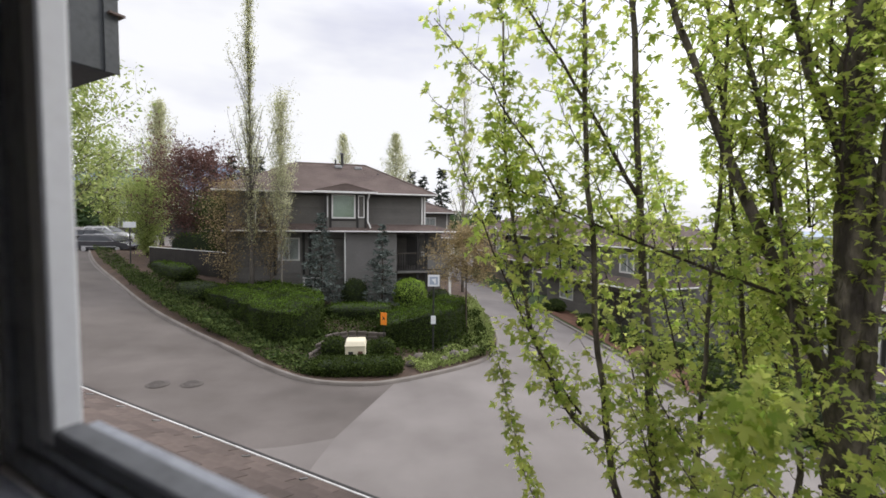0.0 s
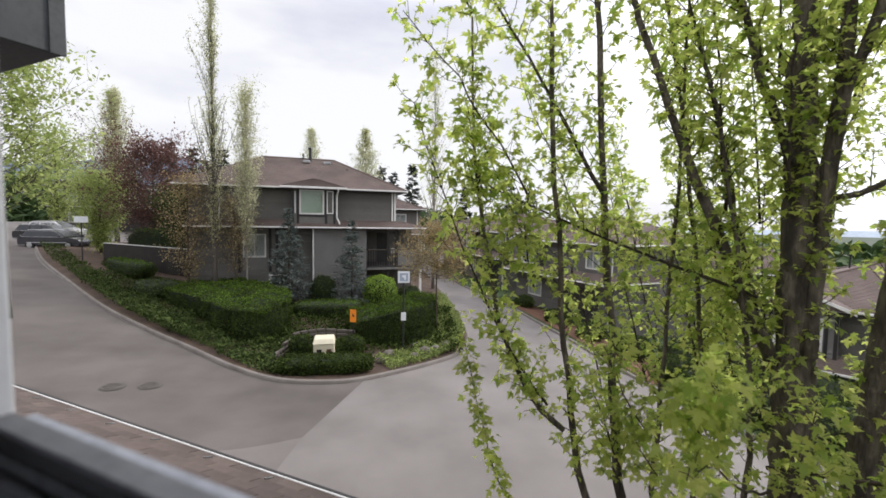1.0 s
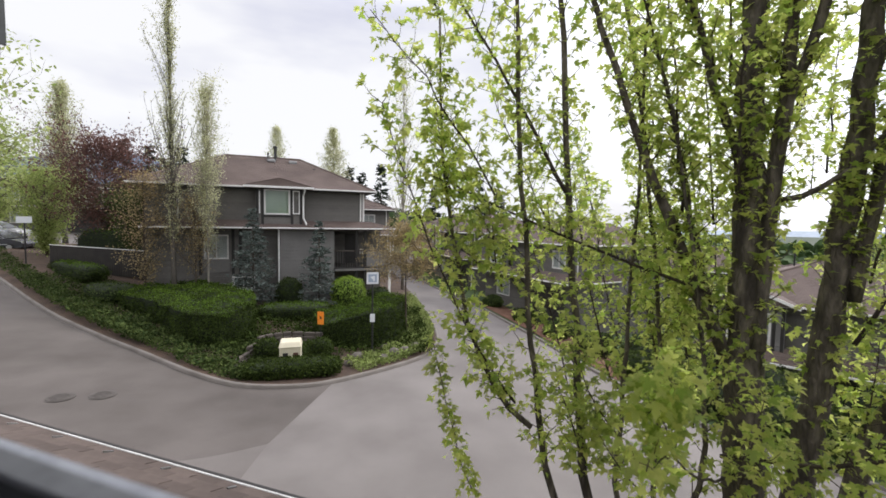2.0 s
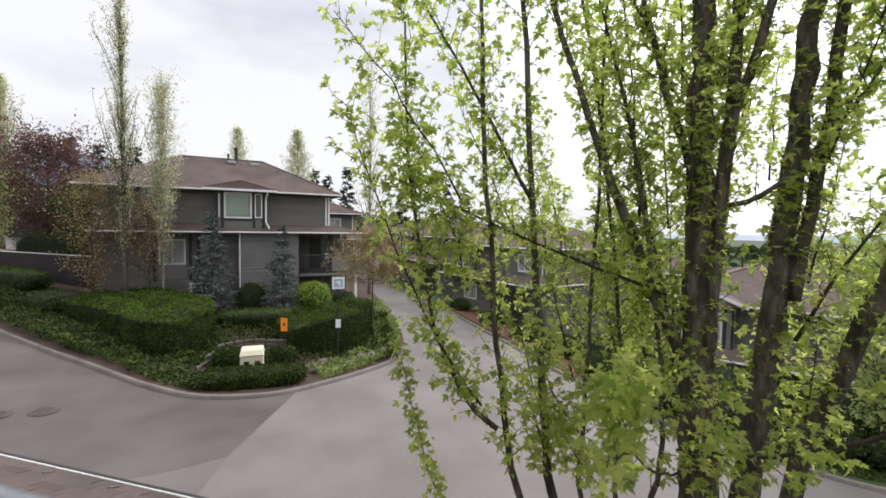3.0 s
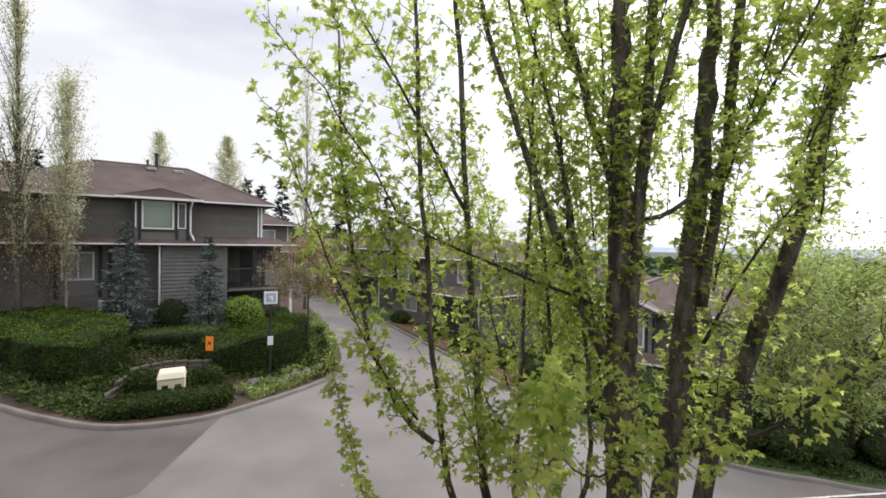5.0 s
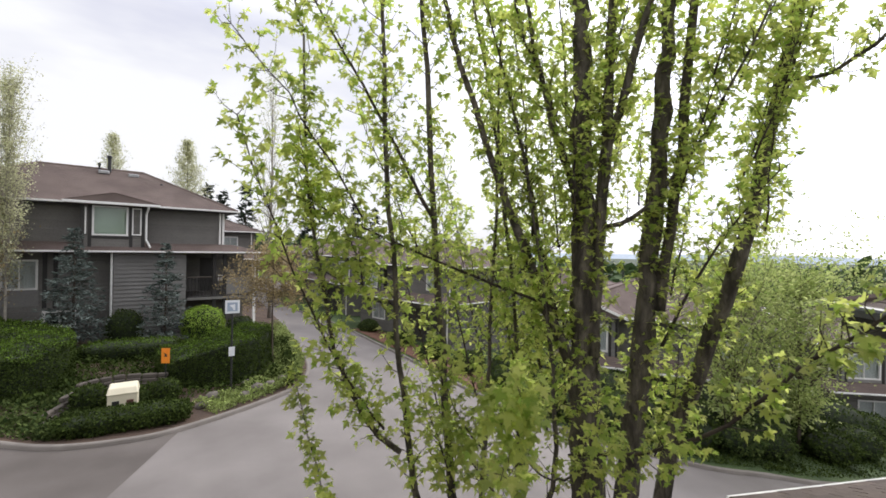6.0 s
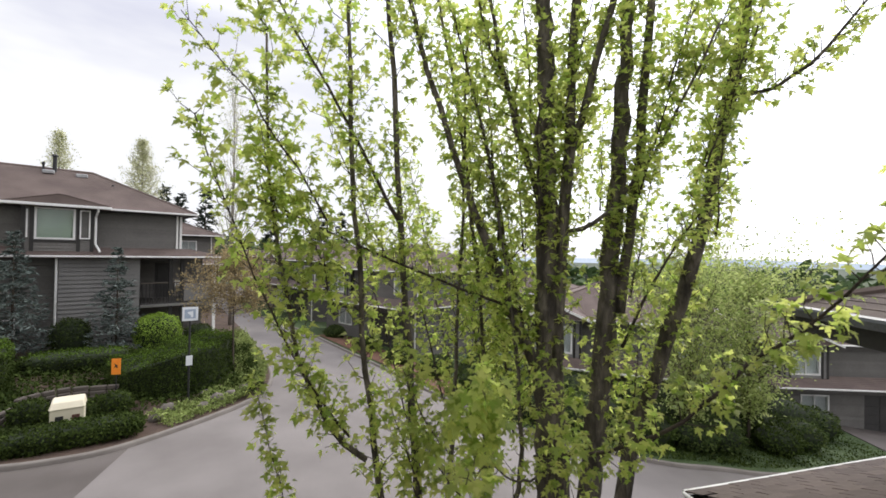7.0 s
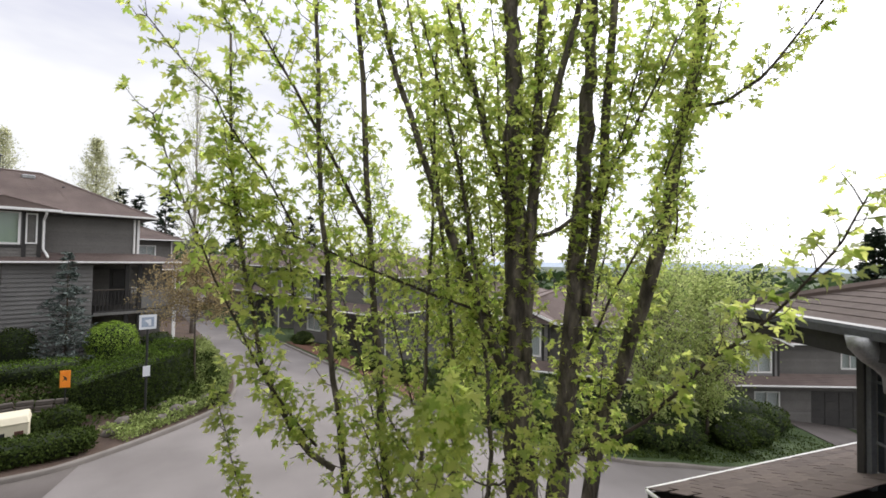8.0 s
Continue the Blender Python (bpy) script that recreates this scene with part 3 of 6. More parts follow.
def window(house, x0, x1, z0, z1, y=0.0, cover=BLIND, rim=WHITETRIM, bars=1, rim_w=0.07):
    """A framed window in an opening, with glass, mullions and a blind or curtain behind."""
    fr = Mesh()
    fr.box(x0 - 0.02, y - 0.05, z0 - 0.02, x1 + 0.02, y + 0.10, z0 + rim_w)
    fr.box(x0 - 0.02, y - 0.05, z1 - rim_w, x1 + 0.02, y + 0.10, z1 + 0.02)
    fr.box(x0 - 0.02, y - 0.05, z0 + rim_w, x0 + rim_w, y + 0.10, z1 - rim_w)
    fr.box(x1 - rim_w, y - 0.05, z0 + rim_w, x1 + 0.02, y + 0.10, z1 - rim_w)
    for i in range(1, bars + 1):
        xm = x0 + (x1 - x0) * i / (bars + 1)
        fr.box(xm - 0.025, y - 0.03, z0 + rim_w, xm + 0.025, y + 0.08, z1 - rim_w)
    w = part("window", fr, rim, house, bevel=0.008)
    pn = part("pane", Mesh().box(x0 + rim_w - 0.01, y + 0.03, z0 + rim_w - 0.01, x1 - rim_w + 0.01, y + 0.036, z1 - rim_w + 0.01), GLASS, w)
    pn.visible_shadow = False
    if cover is not None:
        bl = Mesh()
        n = 18
        for i in range(n):
            a = z0 + (z1 - z0) * i / n
            bl.add([(x0, y + 0.13, a), (x1, y + 0.13, a), (x1, y + 0.15, a + (z1 - z0) / n), (x0, y + 0.15, a + (z1 - z0) / n)], [(0, 1, 2, 3)])
        part("blind", bl, cover, w)
    return w


def downspout(house, x, y, z1, z0, jog=0.0):
    ms = Mesh()
    if jog:
        ms.tube([(x, y - 0.45, z1), (x, y - 0.45, z1 - 0.12), (x + jog, y - 0.07, z1 - 0.45), (x + jog, y - 0.07, z0)], [0.045] * 4, 8)
    else:
        ms.tube([(x, y - 0.07, z1), (x, y - 0.07, z0)], [0.05] * 2, 8)
    return part("downspout", ms, WHITETRIM, house)


def shell(house, x0, x1, y0, y1, z0, z1, front_holes=(), mat=SIDING, y=0.0):
    """Four lapped walls round a storey and an added backing, coloured dark for the dim rooms."""
    part("wall", lap_wall(x0, x1, z0, z1, front_holes, y=y0), mat, house)
    d = y1 - y0
    part("wall", turned(lap_wall(0, d - 0.19, z0, z1), pose(x1, y0 + 0.19, 0, 0, 0, 90)), mat, house)
    part("wall", turned(lap_wall(0, d - 0.19, z0, z1), pose(x0, y1, 0, 0, 0, -90)), mat, house)
    part("wall", turned(lap_wall(0, x1 - x0 - 0.4, z0, z1), pose(x1 - 0.2, y1, 0, 0, 0, 180)), mat, house)
    # backing added against see-through; the rooms' dimness is in its colour
    part("dark_room_backing", Mesh().box(x0 + 0.2, y0 + 1.6, z0, x1 - 0.2, y0 + 1.7, z1), ROOMDARK, house)


def corner_board(house, x, y, z0, z1, mat=WHITETRIM, w=0.1):
    part("corner_board", Mesh().box(x - w / 2, y - 0.045, z0, x + w / 2, y - 0.03, z1).box(x + w / 2 - 0.02, y - 0.03, z0, x + w / 2 - 0.005, y + w, z1), mat, house)


def vent_pipe(house, x, y, z0, z1, r=0.05, cap=True):
    ms = Mesh().tube([(x, y, z0), (x, y, z1)], [r, r], 10)
    if cap:
        ms.tube([(x, y, z1), (x, y, z1 + 0.04), (x, y, z1 + 0.12)], [r * 1.5, r * 1.6, r * 1.2], 10)
    part("roof_vent", ms, BLACKMETAL, house)


def corner_house():
    """The two-storey grey house on the planted corner."""
    h = thing("house", pose(-1.2, 28.0, 0, 0, 0, 14), "grey lap-sided two-storey townhouse with brown hip roof and white gutters", "house")
    L, R, D = -12.0, 0.0, 7.4
    up_win = (-5.95, -4.55, 5.95, 7.42)
    # upper storey, with its bay
    shell(h, L, R, 0.0, D, 5.2, 7.42, [(-6.35, -3.9, 5.3, 7.36)])
    bay = lap_wall(-6.4, -3.85, 5.2, 7.42, [up_win], y=-0.5)
    part("bay_wall", bay, SIDING, h)
    part("bay_side", Mesh().box(-6.4, -0.32, 5.2, -6.3, 0.0, 7.42), DARKTRIM, h)
    part("bay_side", Mesh().box(-3.95, -0.32, 5.2, -3.85, 0.0, 7.42), DARKTRIM, h)
    for x in (-6.34, -6.05, -4.42, -3.92):
        part("bay_trim", Mesh().box(x - 0.07, -0.57, 5.25, x + 0.07, -0.53, 7.4), DARKTRIM, h)
    part("bay_trim", Mesh().box(-6.0, -0.57, 5.80, -4.5, -0.53, 5.90), DARKTRIM, h)
    window(h, *up_win, y=-0.5, cover=BLIND, bars=0)
    window(h, -4.36, -4.0, 6.0, 7.36, y=-0.54, cover=BLIND, bars=0, rim_w=0.04)
    part("bay_strip", Mesh().box(-6.24, -0.56, 6.0, -6.18, -0.545, 7.3), WHITETRIM, h)
    hip_roof(h, L, R, 0.0, D, 7.55, 2.25, over=0.6)
    br = Mesh()
    roof_plane(br, (-7.0, -1.02, 7.6), (-5.12, -1.02, 8.06), (-5.12, 1.2, 8.06), (-7.0, -0.2, 7.62))
    roof_plane(br, (-5.12, -1.02, 8.06), (-3.25, -1.02, 7.6), (-3.25, -0.2, 7.62), (-5.12, 1.2, 8.06))
    br.add([(-7.0, -1.0, 7.5), (-3.25, -1.0, 7.5), (-3.25, -1.0, 7.6), (-5.12, -1.0, 8.05), (-7.0, -1.0, 7.6)], [(0, 1, 2, 3, 4)])
    br.box(-7.0, -1.0, 7.44, -3.25, -0.3, 7.52)
    part("bay_roof", br, SHINGLE, h)
    part("bay_gutter", Mesh().box(-7.05, -1.1, 7.46, -3.2, -1.0, 7.58), WHITETRIM, h, bevel=0.012)
    corner_board(h, -0.03, 0.0, 5.5, 7.4, WHITETRIM, 0.11)
    part("downspout", Mesh().tube([(-3.72, -1.04, 7.5), (-3.72, -0.98, 7.36), (-3.78, -0.62, 7.1), (-3.78, -0.62, 5.75), (-3.66, -0.72, 5.5), (-3.62, -0.85, 5.36)], [0.05] * 6, 8), WHITETRIM, h)
    downspout(h, -0.22, 0.0, 7.45, 5.6, jog=0.0)
    downspout(h, -10.4, 0.0, 7.45, 5.5)
    for x, y, a, b, r in ((-5.3, 3.4, 9.5, 10.45, 0.09), (-5.75, 3.4, 9.5, 9.98, 0.05), (-2.9, 2.2, 8.7, 8.95, 0.05)):
        vent_pipe(h, x, y, a, b, r)
    for x, y, z in ((-5.55, 3.1, 9.55), (-4.2, 3.1, 9.5)):
        part("roof_hood", Mesh().box(x - 0.25, y - 0.2, z - 0.1, x + 0.25, y + 0.2, z + 0.1), STEEL, h, bevel=0.03)
    # skirt roof
    pent_roof(h, L, 0.4, 0.0, 5.6, -1.0, 5.18, right=1.65)
    # lower storey: windowed wall, projecting panel, porch
    lo_win, base_win = (-9.15, -7.91, 3.31, 4.70), (-7.72, -6.53, 1.46, 2.27)
    shell(h, L, -1.9, 0.0, D, 0.2, 5.2, [lo_win, base_win])
    window(h, *lo_win, cover=CURTAIN, bars=1)
    window(h, *base_win, cover=None, bars=1, rim_w=0.1)
    part("apron_panel", Mesh().box(-9.2, -0.06, 2.52, -7.86, -0.03, 3.27), SIDING_L, h, bevel=0.01)
    for x, z0 in ((-9.34, 2.4), (-7.66, 2.4), (-7.28, 2.4)):
        part("dark_board", Mesh().box(x - 0.08, -0.07, z0, x + 0.08, -0.032, 5.1), DARKTRIM, h)
    part("cross_board", Mesh().box(-7.6, -0.07, 3.1, -6.9, -0.033, 3.25), DARKTRIM, h)
    pw = part("panel_wall", Mesh().box(-5.08, -0.56, 0.2, -1.97, -0.42, 5.06), SIDING_L, h)
    for i in range(24):
        z = 0.22 + i * 0.2
        bd = Mesh().add([(-5.1, -0.625, z), (-1.95, -0.625, z), (-1.95, -0.56, z), (-5.1, -0.56, z), (-5.1, -0.575, z + 0.19), (-1.95, -0.575, z + 0.19), (-1.95, -0.56, z + 0.19), (-5.1, -0.56, z + 0.19)],
                        [(0, 3, 2, 1), (4, 5, 6, 7), (0, 1, 5, 4), (1, 2, 6, 5), (2, 3, 7, 6), (3, 0, 4, 7)])
        part("board", bd, SIDING_L, pw)
    part("panel_side", Mesh().box(-5.1, -0.41, 0.2, -5.0, -0.03, 5.06), SIDING, h)
    part("panel_side", Mesh().box(-2.05, -0.41, 0.2, -1.95, 0.0, 5.06), SIDING, h)
    downspout(h, -5.18, -0.62, 5.1, 1.0)
    downspout(h, -10.6, 0.0, 5.1, 1.2)
    # porch with its balcony
    part("porch_back_wall", lap_wall(-1.9, 1.6, 0.2, 5.1, [(-0.9, 0.0, 2.72, 4.75)], y=2.0), SIDING, h)
    d = part("door", Mesh().box(-0.9, 2.06, 2.72, 0.0, 2.12, 4.75), GARAGE, h)
    part("door_panel", Mesh().box(-0.75, 2.03, 2.9, -0.15, 2.06, 3.6).box(-0.75, 2.03, 3.75, -0.15, 2.06, 4.6), GARAGE, d, bevel=0.01)
    part("notice", Mesh().box(-0.28, -0.12, 3.5, -0.02, -0.1, 3.82), WHITETRIM, h, "small pale notice with an unreadable grey bar")
    part("porch_side_wall", Mesh().box(1.5, 2.19, 0.2, 1.6, 7.3, 5.1), SIDING, h)
    part("porch_floor", Mesh().box(-1.9, -0.6, 2.5, 1.75, 2.0, 2.7), DARKTRIM, h, bevel=0.02)
    part("porch_fascia", Mesh().box(-1.9, -0.66, 2.48, 1.8, -0.605, 2.62), SIDING_L, h)
    for x, mt in ((-0.55, DARKTRIM), (0.0, DARKTRIM), (1.65, WHITETRIM)):
        w = 0.05 if mt is WHITETRIM else 0.09
        part("porch_post", Mesh().box(x - w, -0.55, 0.2, x + w, -0.37, 5.08), mt, h, bevel=0.015)
    part("porch_spout", Mesh().tube([(1.8, -0.7, 5.05), (1.8, -0.7, 3.2), (1.55, -0.6, 2.7), (1.55, -0.6, 0.3)], [0.045] * 4, 8), WHITETRIM, h)
    part("balcony_panel", Mesh().box(0.1, -0.5, 2.72, 1.56, -0.44, 3.7), SIDING_L, h, bevel=0.01)
    part("balcony_rail", Mesh().box(-1.9, -0.53, 3.7, 1.6, -0.42, 3.78), TIMBER, h, bevel=0.015)
    for i in range(12):
        x = -1.8 + i * 0.155
        part("baluster", Mesh().box(x - 0.02, -0.5, 2.7, x + 0.02, -0.46, 3.7), DARKTRIM, h)
    return h


def row_house(m, label, garage_x=(5.2, 8.9), lower=2.7, upper=5.1, rise=1.9, W=10.0, D=9.0, bay=(0.4, 3.0), group="row houses"):
    """A townhouse of the row along the bank: garage below, bay above, hip roof."""
    h = thing("house", m, label, "house", group)
    g0, g1 = garage_x
    low_win = (1.6, 3.2, 0.9, 2.1)
    shell(h, 0, W, 0, D, -1.2, lower, [(g0, g1, -0.2, 2.2), low_win])
    gd = part("garage_door", Mesh().box(g0, 0.1, -0.2, g1, 0.15, 2.2), GARAGE, h)
    for i in range(4):
        for j in range(4):
            a, b = g0 + 0.08 + j * (g1 - g0 - 0.1) / 4, -0.05 + i * 0.55
            part("door_panel", Mesh().box(a, 0.07, b, a + (g1 - g0 - 0.1) / 4 - 0.12, 0.1, b + 0.45), GARAGE, gd)
    window(h, *low_win, cover=CURTAIN, bars=1)
    pent_roof(h, 0, W, 0.0, lower + 0.55, -1.1, lower + 0.1, right=0.5, left=0.5)
    b0, b1 = bay
    up_win = (b0 + 0.5, b1 - 0.5, upper - 1.75, upper - 0.35)
    side_win = (W - 2.6, W - 1.4, upper - 1.6, upper - 0.4)
    shell(h, 0, W, 0.3, D, lower, upper, [(b0 + 0.05, b1 - 0.05, lower + 0.1, upper - 0.06), side_win])
    window(h, *side_win, y=0.3, cover=CURTAIN, bars=1)
    part("bay_wall", lap_wall(b0, b1, lower + 0.2, upper, [up_win], y=-0.25), SIDING_L, h)
    part("bay_side", Mesh().box(b0, -0.06, lower + 0.2, b0 + 0.1, 0.3, upper), DARKTRIM, h)
    part("bay_side", Mesh().box(b1 - 0.1, -0.06, lower + 0.2, b1, 0.3, upper), DARKTRIM, h)
    for x in (b0 + 0.08, b0 + 0.38, b1 - 0.38, b1 - 0.08):
        part("bay_trim", Mesh().box(x - 0.06, -0.31, lower + 0.3, x + 0.06, -0.28, upper), DARKTRIM, h)
    window(h, *up_win, y=-0.25, cover=CURTAIN, bars=1)
    gb, pk = Mesh(), (b0 + b1) / 2
    roof_plane(gb, (b0 - 0.5, -0.75, upper + 0.1), (b0 - 0.5, 3.0, upper + 0.1), (pk, 3.0, upper + 0.85), (pk, -0.75, upper + 0.85))
    roof_plane(gb, (b1 + 0.5, 3.0, upper + 0.1), (b1 + 0.5, -0.75, upper + 0.1), (pk, -0.75, upper + 0.85), (pk, 3.0, upper + 0.85))
    gb.add([(b0 - 0.45, -0.7, upper + 0.08), (b1 + 0.45, -0.7, upper + 0.08), (pk, -0.7, upper + 0.82)], [(0, 1, 2)])
    part("bay_gable", gb, SHINGLE, h)
    bd = Mesh()
    for s in (-1, 1):
        xe = pk + s * ((b1 - b0) / 2 + 0.5)
        bd.add([(xe, -0.79, upper - 0.02), (pk, -0.79, upper + 0.73), (pk, -0.79, upper + 0.86), (xe, -0.79, upper + 0.11), (xe, -0.75, upper - 0.02), (pk, -0.75, upper + 0.73), (pk, -0.75, upper + 0.86), (xe, -0.75, upper + 0.11)],
               [(0, 1, 2, 3), (7, 6, 5, 4), (0, 4, 5, 1), (3, 2, 6, 7)])
    part("bargeboard", bd, WHITETRIM, h)
    hip_roof(h, 0, W, 0.3, D, upper + 0.1, rise, over=0.55)
    downspout(h, 0.3, 0.3, upper, lower + 0.5)
    downspout(h, W - 0.3, 0.3, upper, lower + 0.5)
    downspout(h, W - 0.2, 0.0, lower, -0.4)
    vent_pipe(h, W * 0.55, D * 0.4, upper + rise * 0.8, upper + rise + 0.55, 0.07)
    vent_pipe(h, W * 0.3, D * 0.5, upper + rise * 0.8, upper + rise + 0.2, 0.04)
    return h


corner_house()
ROW = "grey townhouse with brown hip roof and bay "
first = row_house(pose(8.63, 34.25, height(9.5, 28), 0, 0, -68.6), ROW + "by the lane")
drop = {15.6: -0.7, -9.2: 1.5, 30.2: -0.05}
for hx, hy, turn, words in (
        (6.0, 48.0, -76, "farther up the lane"), (15.6, 18.2, -50, "behind the maple"), (30.2, 12.6, -33, "down the slope"),
        (-9.2, 40.2, 8, "behind the corner house"), (4.4, 59.5, -78, "far up the lane"),
        (24.0, 38.0, -60, "in the second row"), (30.0, 26.0, -50, "in the second row"), (46.0, 20.0, -35, "in the second row"), (20.0, 54.0, -70, "in the second row"),
        (44.0, 42.0, -45, "in the third row"), (-42.0, 52.0, 30, "up the hill"), (-62.0, 44.0, 45, "up the hill"), (-24.0, 47.0, 18, "behind the red tree")):
    a = radians(turn)
    gx, gy = hx + 5 * math.cos(a), hy + 5 * math.sin(a)
    tagged(copy_thing(first, pose(hx, hy, height(gx, gy) + drop.get(hx, 0.1), 0, 0, turn)), ROW + words)
drive = Mesh().slab([(x, y, height(x, y) + 0.14) for x, y in ((27.5, 6.0), (31.0, 5.6), (36.5, 8.6), (33.2, 11.0))], 0.2)
tagged(part("driveway", drive, ASPHALT_DARK), "dark asphalt driveway up to the garage", "driveway", kind="structure")


# ================= trees and planting =================
def limb_points(a, b, bow, n=9, wob=0.0, rng=None):
    """A bent line from a to b; bow is how far its middle strays."""
    a, b, bow = Vector(a), Vector(b), Vector(bow)
    out = []
    for i in range(n):
        t = i / (n - 1)
        p = a.lerp(b, t) + bow * (4 * t * (1 - t))
        if wob and 0 < i < n - 1:
            p += Vector(rng.normal(size=3)) * wob
        out.append(p)
    return out


def tree(name, m, tall, label, leaf, bark, profile, rise, trunk_r=0.12, start=0.2, limbs=40, per_limb=60, size=0.07, scatter=0.18, seed=1, group="", outline=OVAL_OUTLINE, lean=0.0, droop=0.3, ragged=(0.65, 1.1)):
    """A tree with tapered trunk, limbs by a profile of reach over height, forked twigs and single leaves."""
    rng = np.random.default_rng(seed)
    t = thing(name, m, label, "tree", group)
    tr = [Vector((math.sin(i * 1.3 + seed) * 0.02 * tall * 0.12 * i / 10 + lean * i / 10, math.cos(i * 1.7 + seed) * 0.012 * tall * 0.12 * i / 10, tall * i / 10 - (0.15 if i == 0 else 0))) for i in range(11)]
    rr = [trunk_r * (1.25 if i == 0 else 1) * (1 - 0.93 * i / 10) for i in range(11)]
    part("trunk", Mesh().tube(tr, rr, 9), bark, t, smooth=True)
    lm, at, way = Mesh(), [], []
    for i in range(limbs):
        f = start + (0.98 - start) * ((i + rng.uniform(0, 1)) / limbs)
        k = min(int(f * 10), 9)
        p0 = tr[k].lerp(tr[k + 1], f * 10 - k)
        az = i * 2.399 + rng.uniform(-0.5, 0.5)
        reach = profile(f) * tall * rng.uniform(*ragged)
        el = radians(rise + rng.uniform(-14, 14))
        d = Vector((math.cos(az) * math.cos(el), math.sin(az) * math.cos(el), math.sin(el)))
        tip = p0 + d * (reach / max(0.35, math.cos(el)))
        pts = limb_points(p0, tip, (0, 0, -0.06 * reach), 5, 0.03 * reach, rng)
        r0 = max(0.008, trunk_r * 0.25 * (1 - f) + 0.006)
        lm.tube(pts, [r0 * (1 - 0.8 * j / 4) for j in range(5)], 5, False)
        for s in range(7):
            q = pts[1 + s % 4]
            e = q + (d + Vector(rng.normal(size=3)) * 0.6).normalized() * reach * 0.35
            lm.tube([q, q.lerp(e, 0.5) + Vector(rng.normal(size=3)) * 0.02, e], [r0 * 0.4, r0 * 0.3, r0 * 0.12], 4, False)
            for _ in range(3):
                c = q.lerp(e, rng.uniform(0.3, 1.05))
                for _ in range(max(1, per_limb // 26)):
                    at.append(c + Vector(rng.normal(size=3)) * scatter * 0.5)
                    way.append(d)
        for _ in range(per_limb // 6):
            u = rng.uniform(0.3, 1.02)
            j = min(int(u * 4), 3)
            at.append(pts[j].lerp(pts[j + 1], u * 4 - j) + Vector(rng.normal(size=3)) * scatter)
            way.append(d)
    tagged(part("branchwork", lm, bark, t), kind="stuff")
    at, way = np.array(at), np.array(way)
    leaves("crown", at, size * rng.uniform(0.6, 1.3, len(at)), leaf, t, outline, droop, 1.0, way * 0.6, rng)
    return t


def conifer(m, tall, base_r, label, needle, seed=1, group="", trunk_r=0.07, whorls=16, size=0.16, dense=14, low=0.06):
    """A spruce: tiers of drooping boughs with sprays of needles, uneven in outline."""
    rng = np.random.default_rng(seed)
    t = thing("conifer", m, label, "conifer", group)
    part("trunk", Mesh().tube([(0, 0, -0.15), (0.02, 0, tall * 0.5), (0, 0, tall)], [trunk_r, trunk_r * 0.6, 0.006], 8), BARK_BROWN, t, smooth=True)
    lm, at, way = Mesh(), [], []
    for i in range(whorls):
        f = low + (0.97 - low) * i / (whorls - 1)
        n = 9 if f < 0.7 else 6
        for j in range(n):
            az = 2 * math.pi * (j + rng.uniform(-0.3, 0.3)) / n + i
            reach = base_r * (1 - f) ** 0.85 * rng.uniform(0.65, 1.15) + 0.05
            out = Vector((math.cos(az), math.sin(az), 0))
            p0 = Vector((0, 0, min(0.985, f + rng.uniform(-0.55, 0.55) / whorls) * tall))
            p1 = p0 + out * reach + Vector((0, 0, reach * rng.uniform(-0.35, 0.3)))
            pm = p0.lerp(p1, 0.55) + Vector((0, 0, -0.06 * reach))
            lm.tube([p0, pm, p1], [0.014, 0.010, 0.004], 4, False)
            for _ in range(dense):
                u = rng.uniform(0.1, 1.0)
                q = p0.lerp(pm, u * 2) if u < 0.5 else pm.lerp(p1, u * 2 - 1)
                side = Vector((-out.y, out.x, 0)) * rng.uniform(-1, 1)
                at.append(q + side * 0.20 * reach * (1.2 - u) + Vector((0, 0, rng.normal() * 0.04 * reach)))
                way.append(out * 0.8 + side + Vector((0, 0, rng.uniform(-0.2, 0.35))))
    tagged(part("branchwork", lm, BARK_BROWN, t), kind="stuff")
    at, way = np.array(at), np.array(way)
    leaves("needles", at, size * rng.uniform(0.6, 1.3, len(at)), needle, t, np.array([(-0.16, 0.0), (0.16, 0.0), (0.10, 0.7), (0.0, 1.0), (-0.10, 0.7)]), 0.0, 0.35, way, rng)
    return t


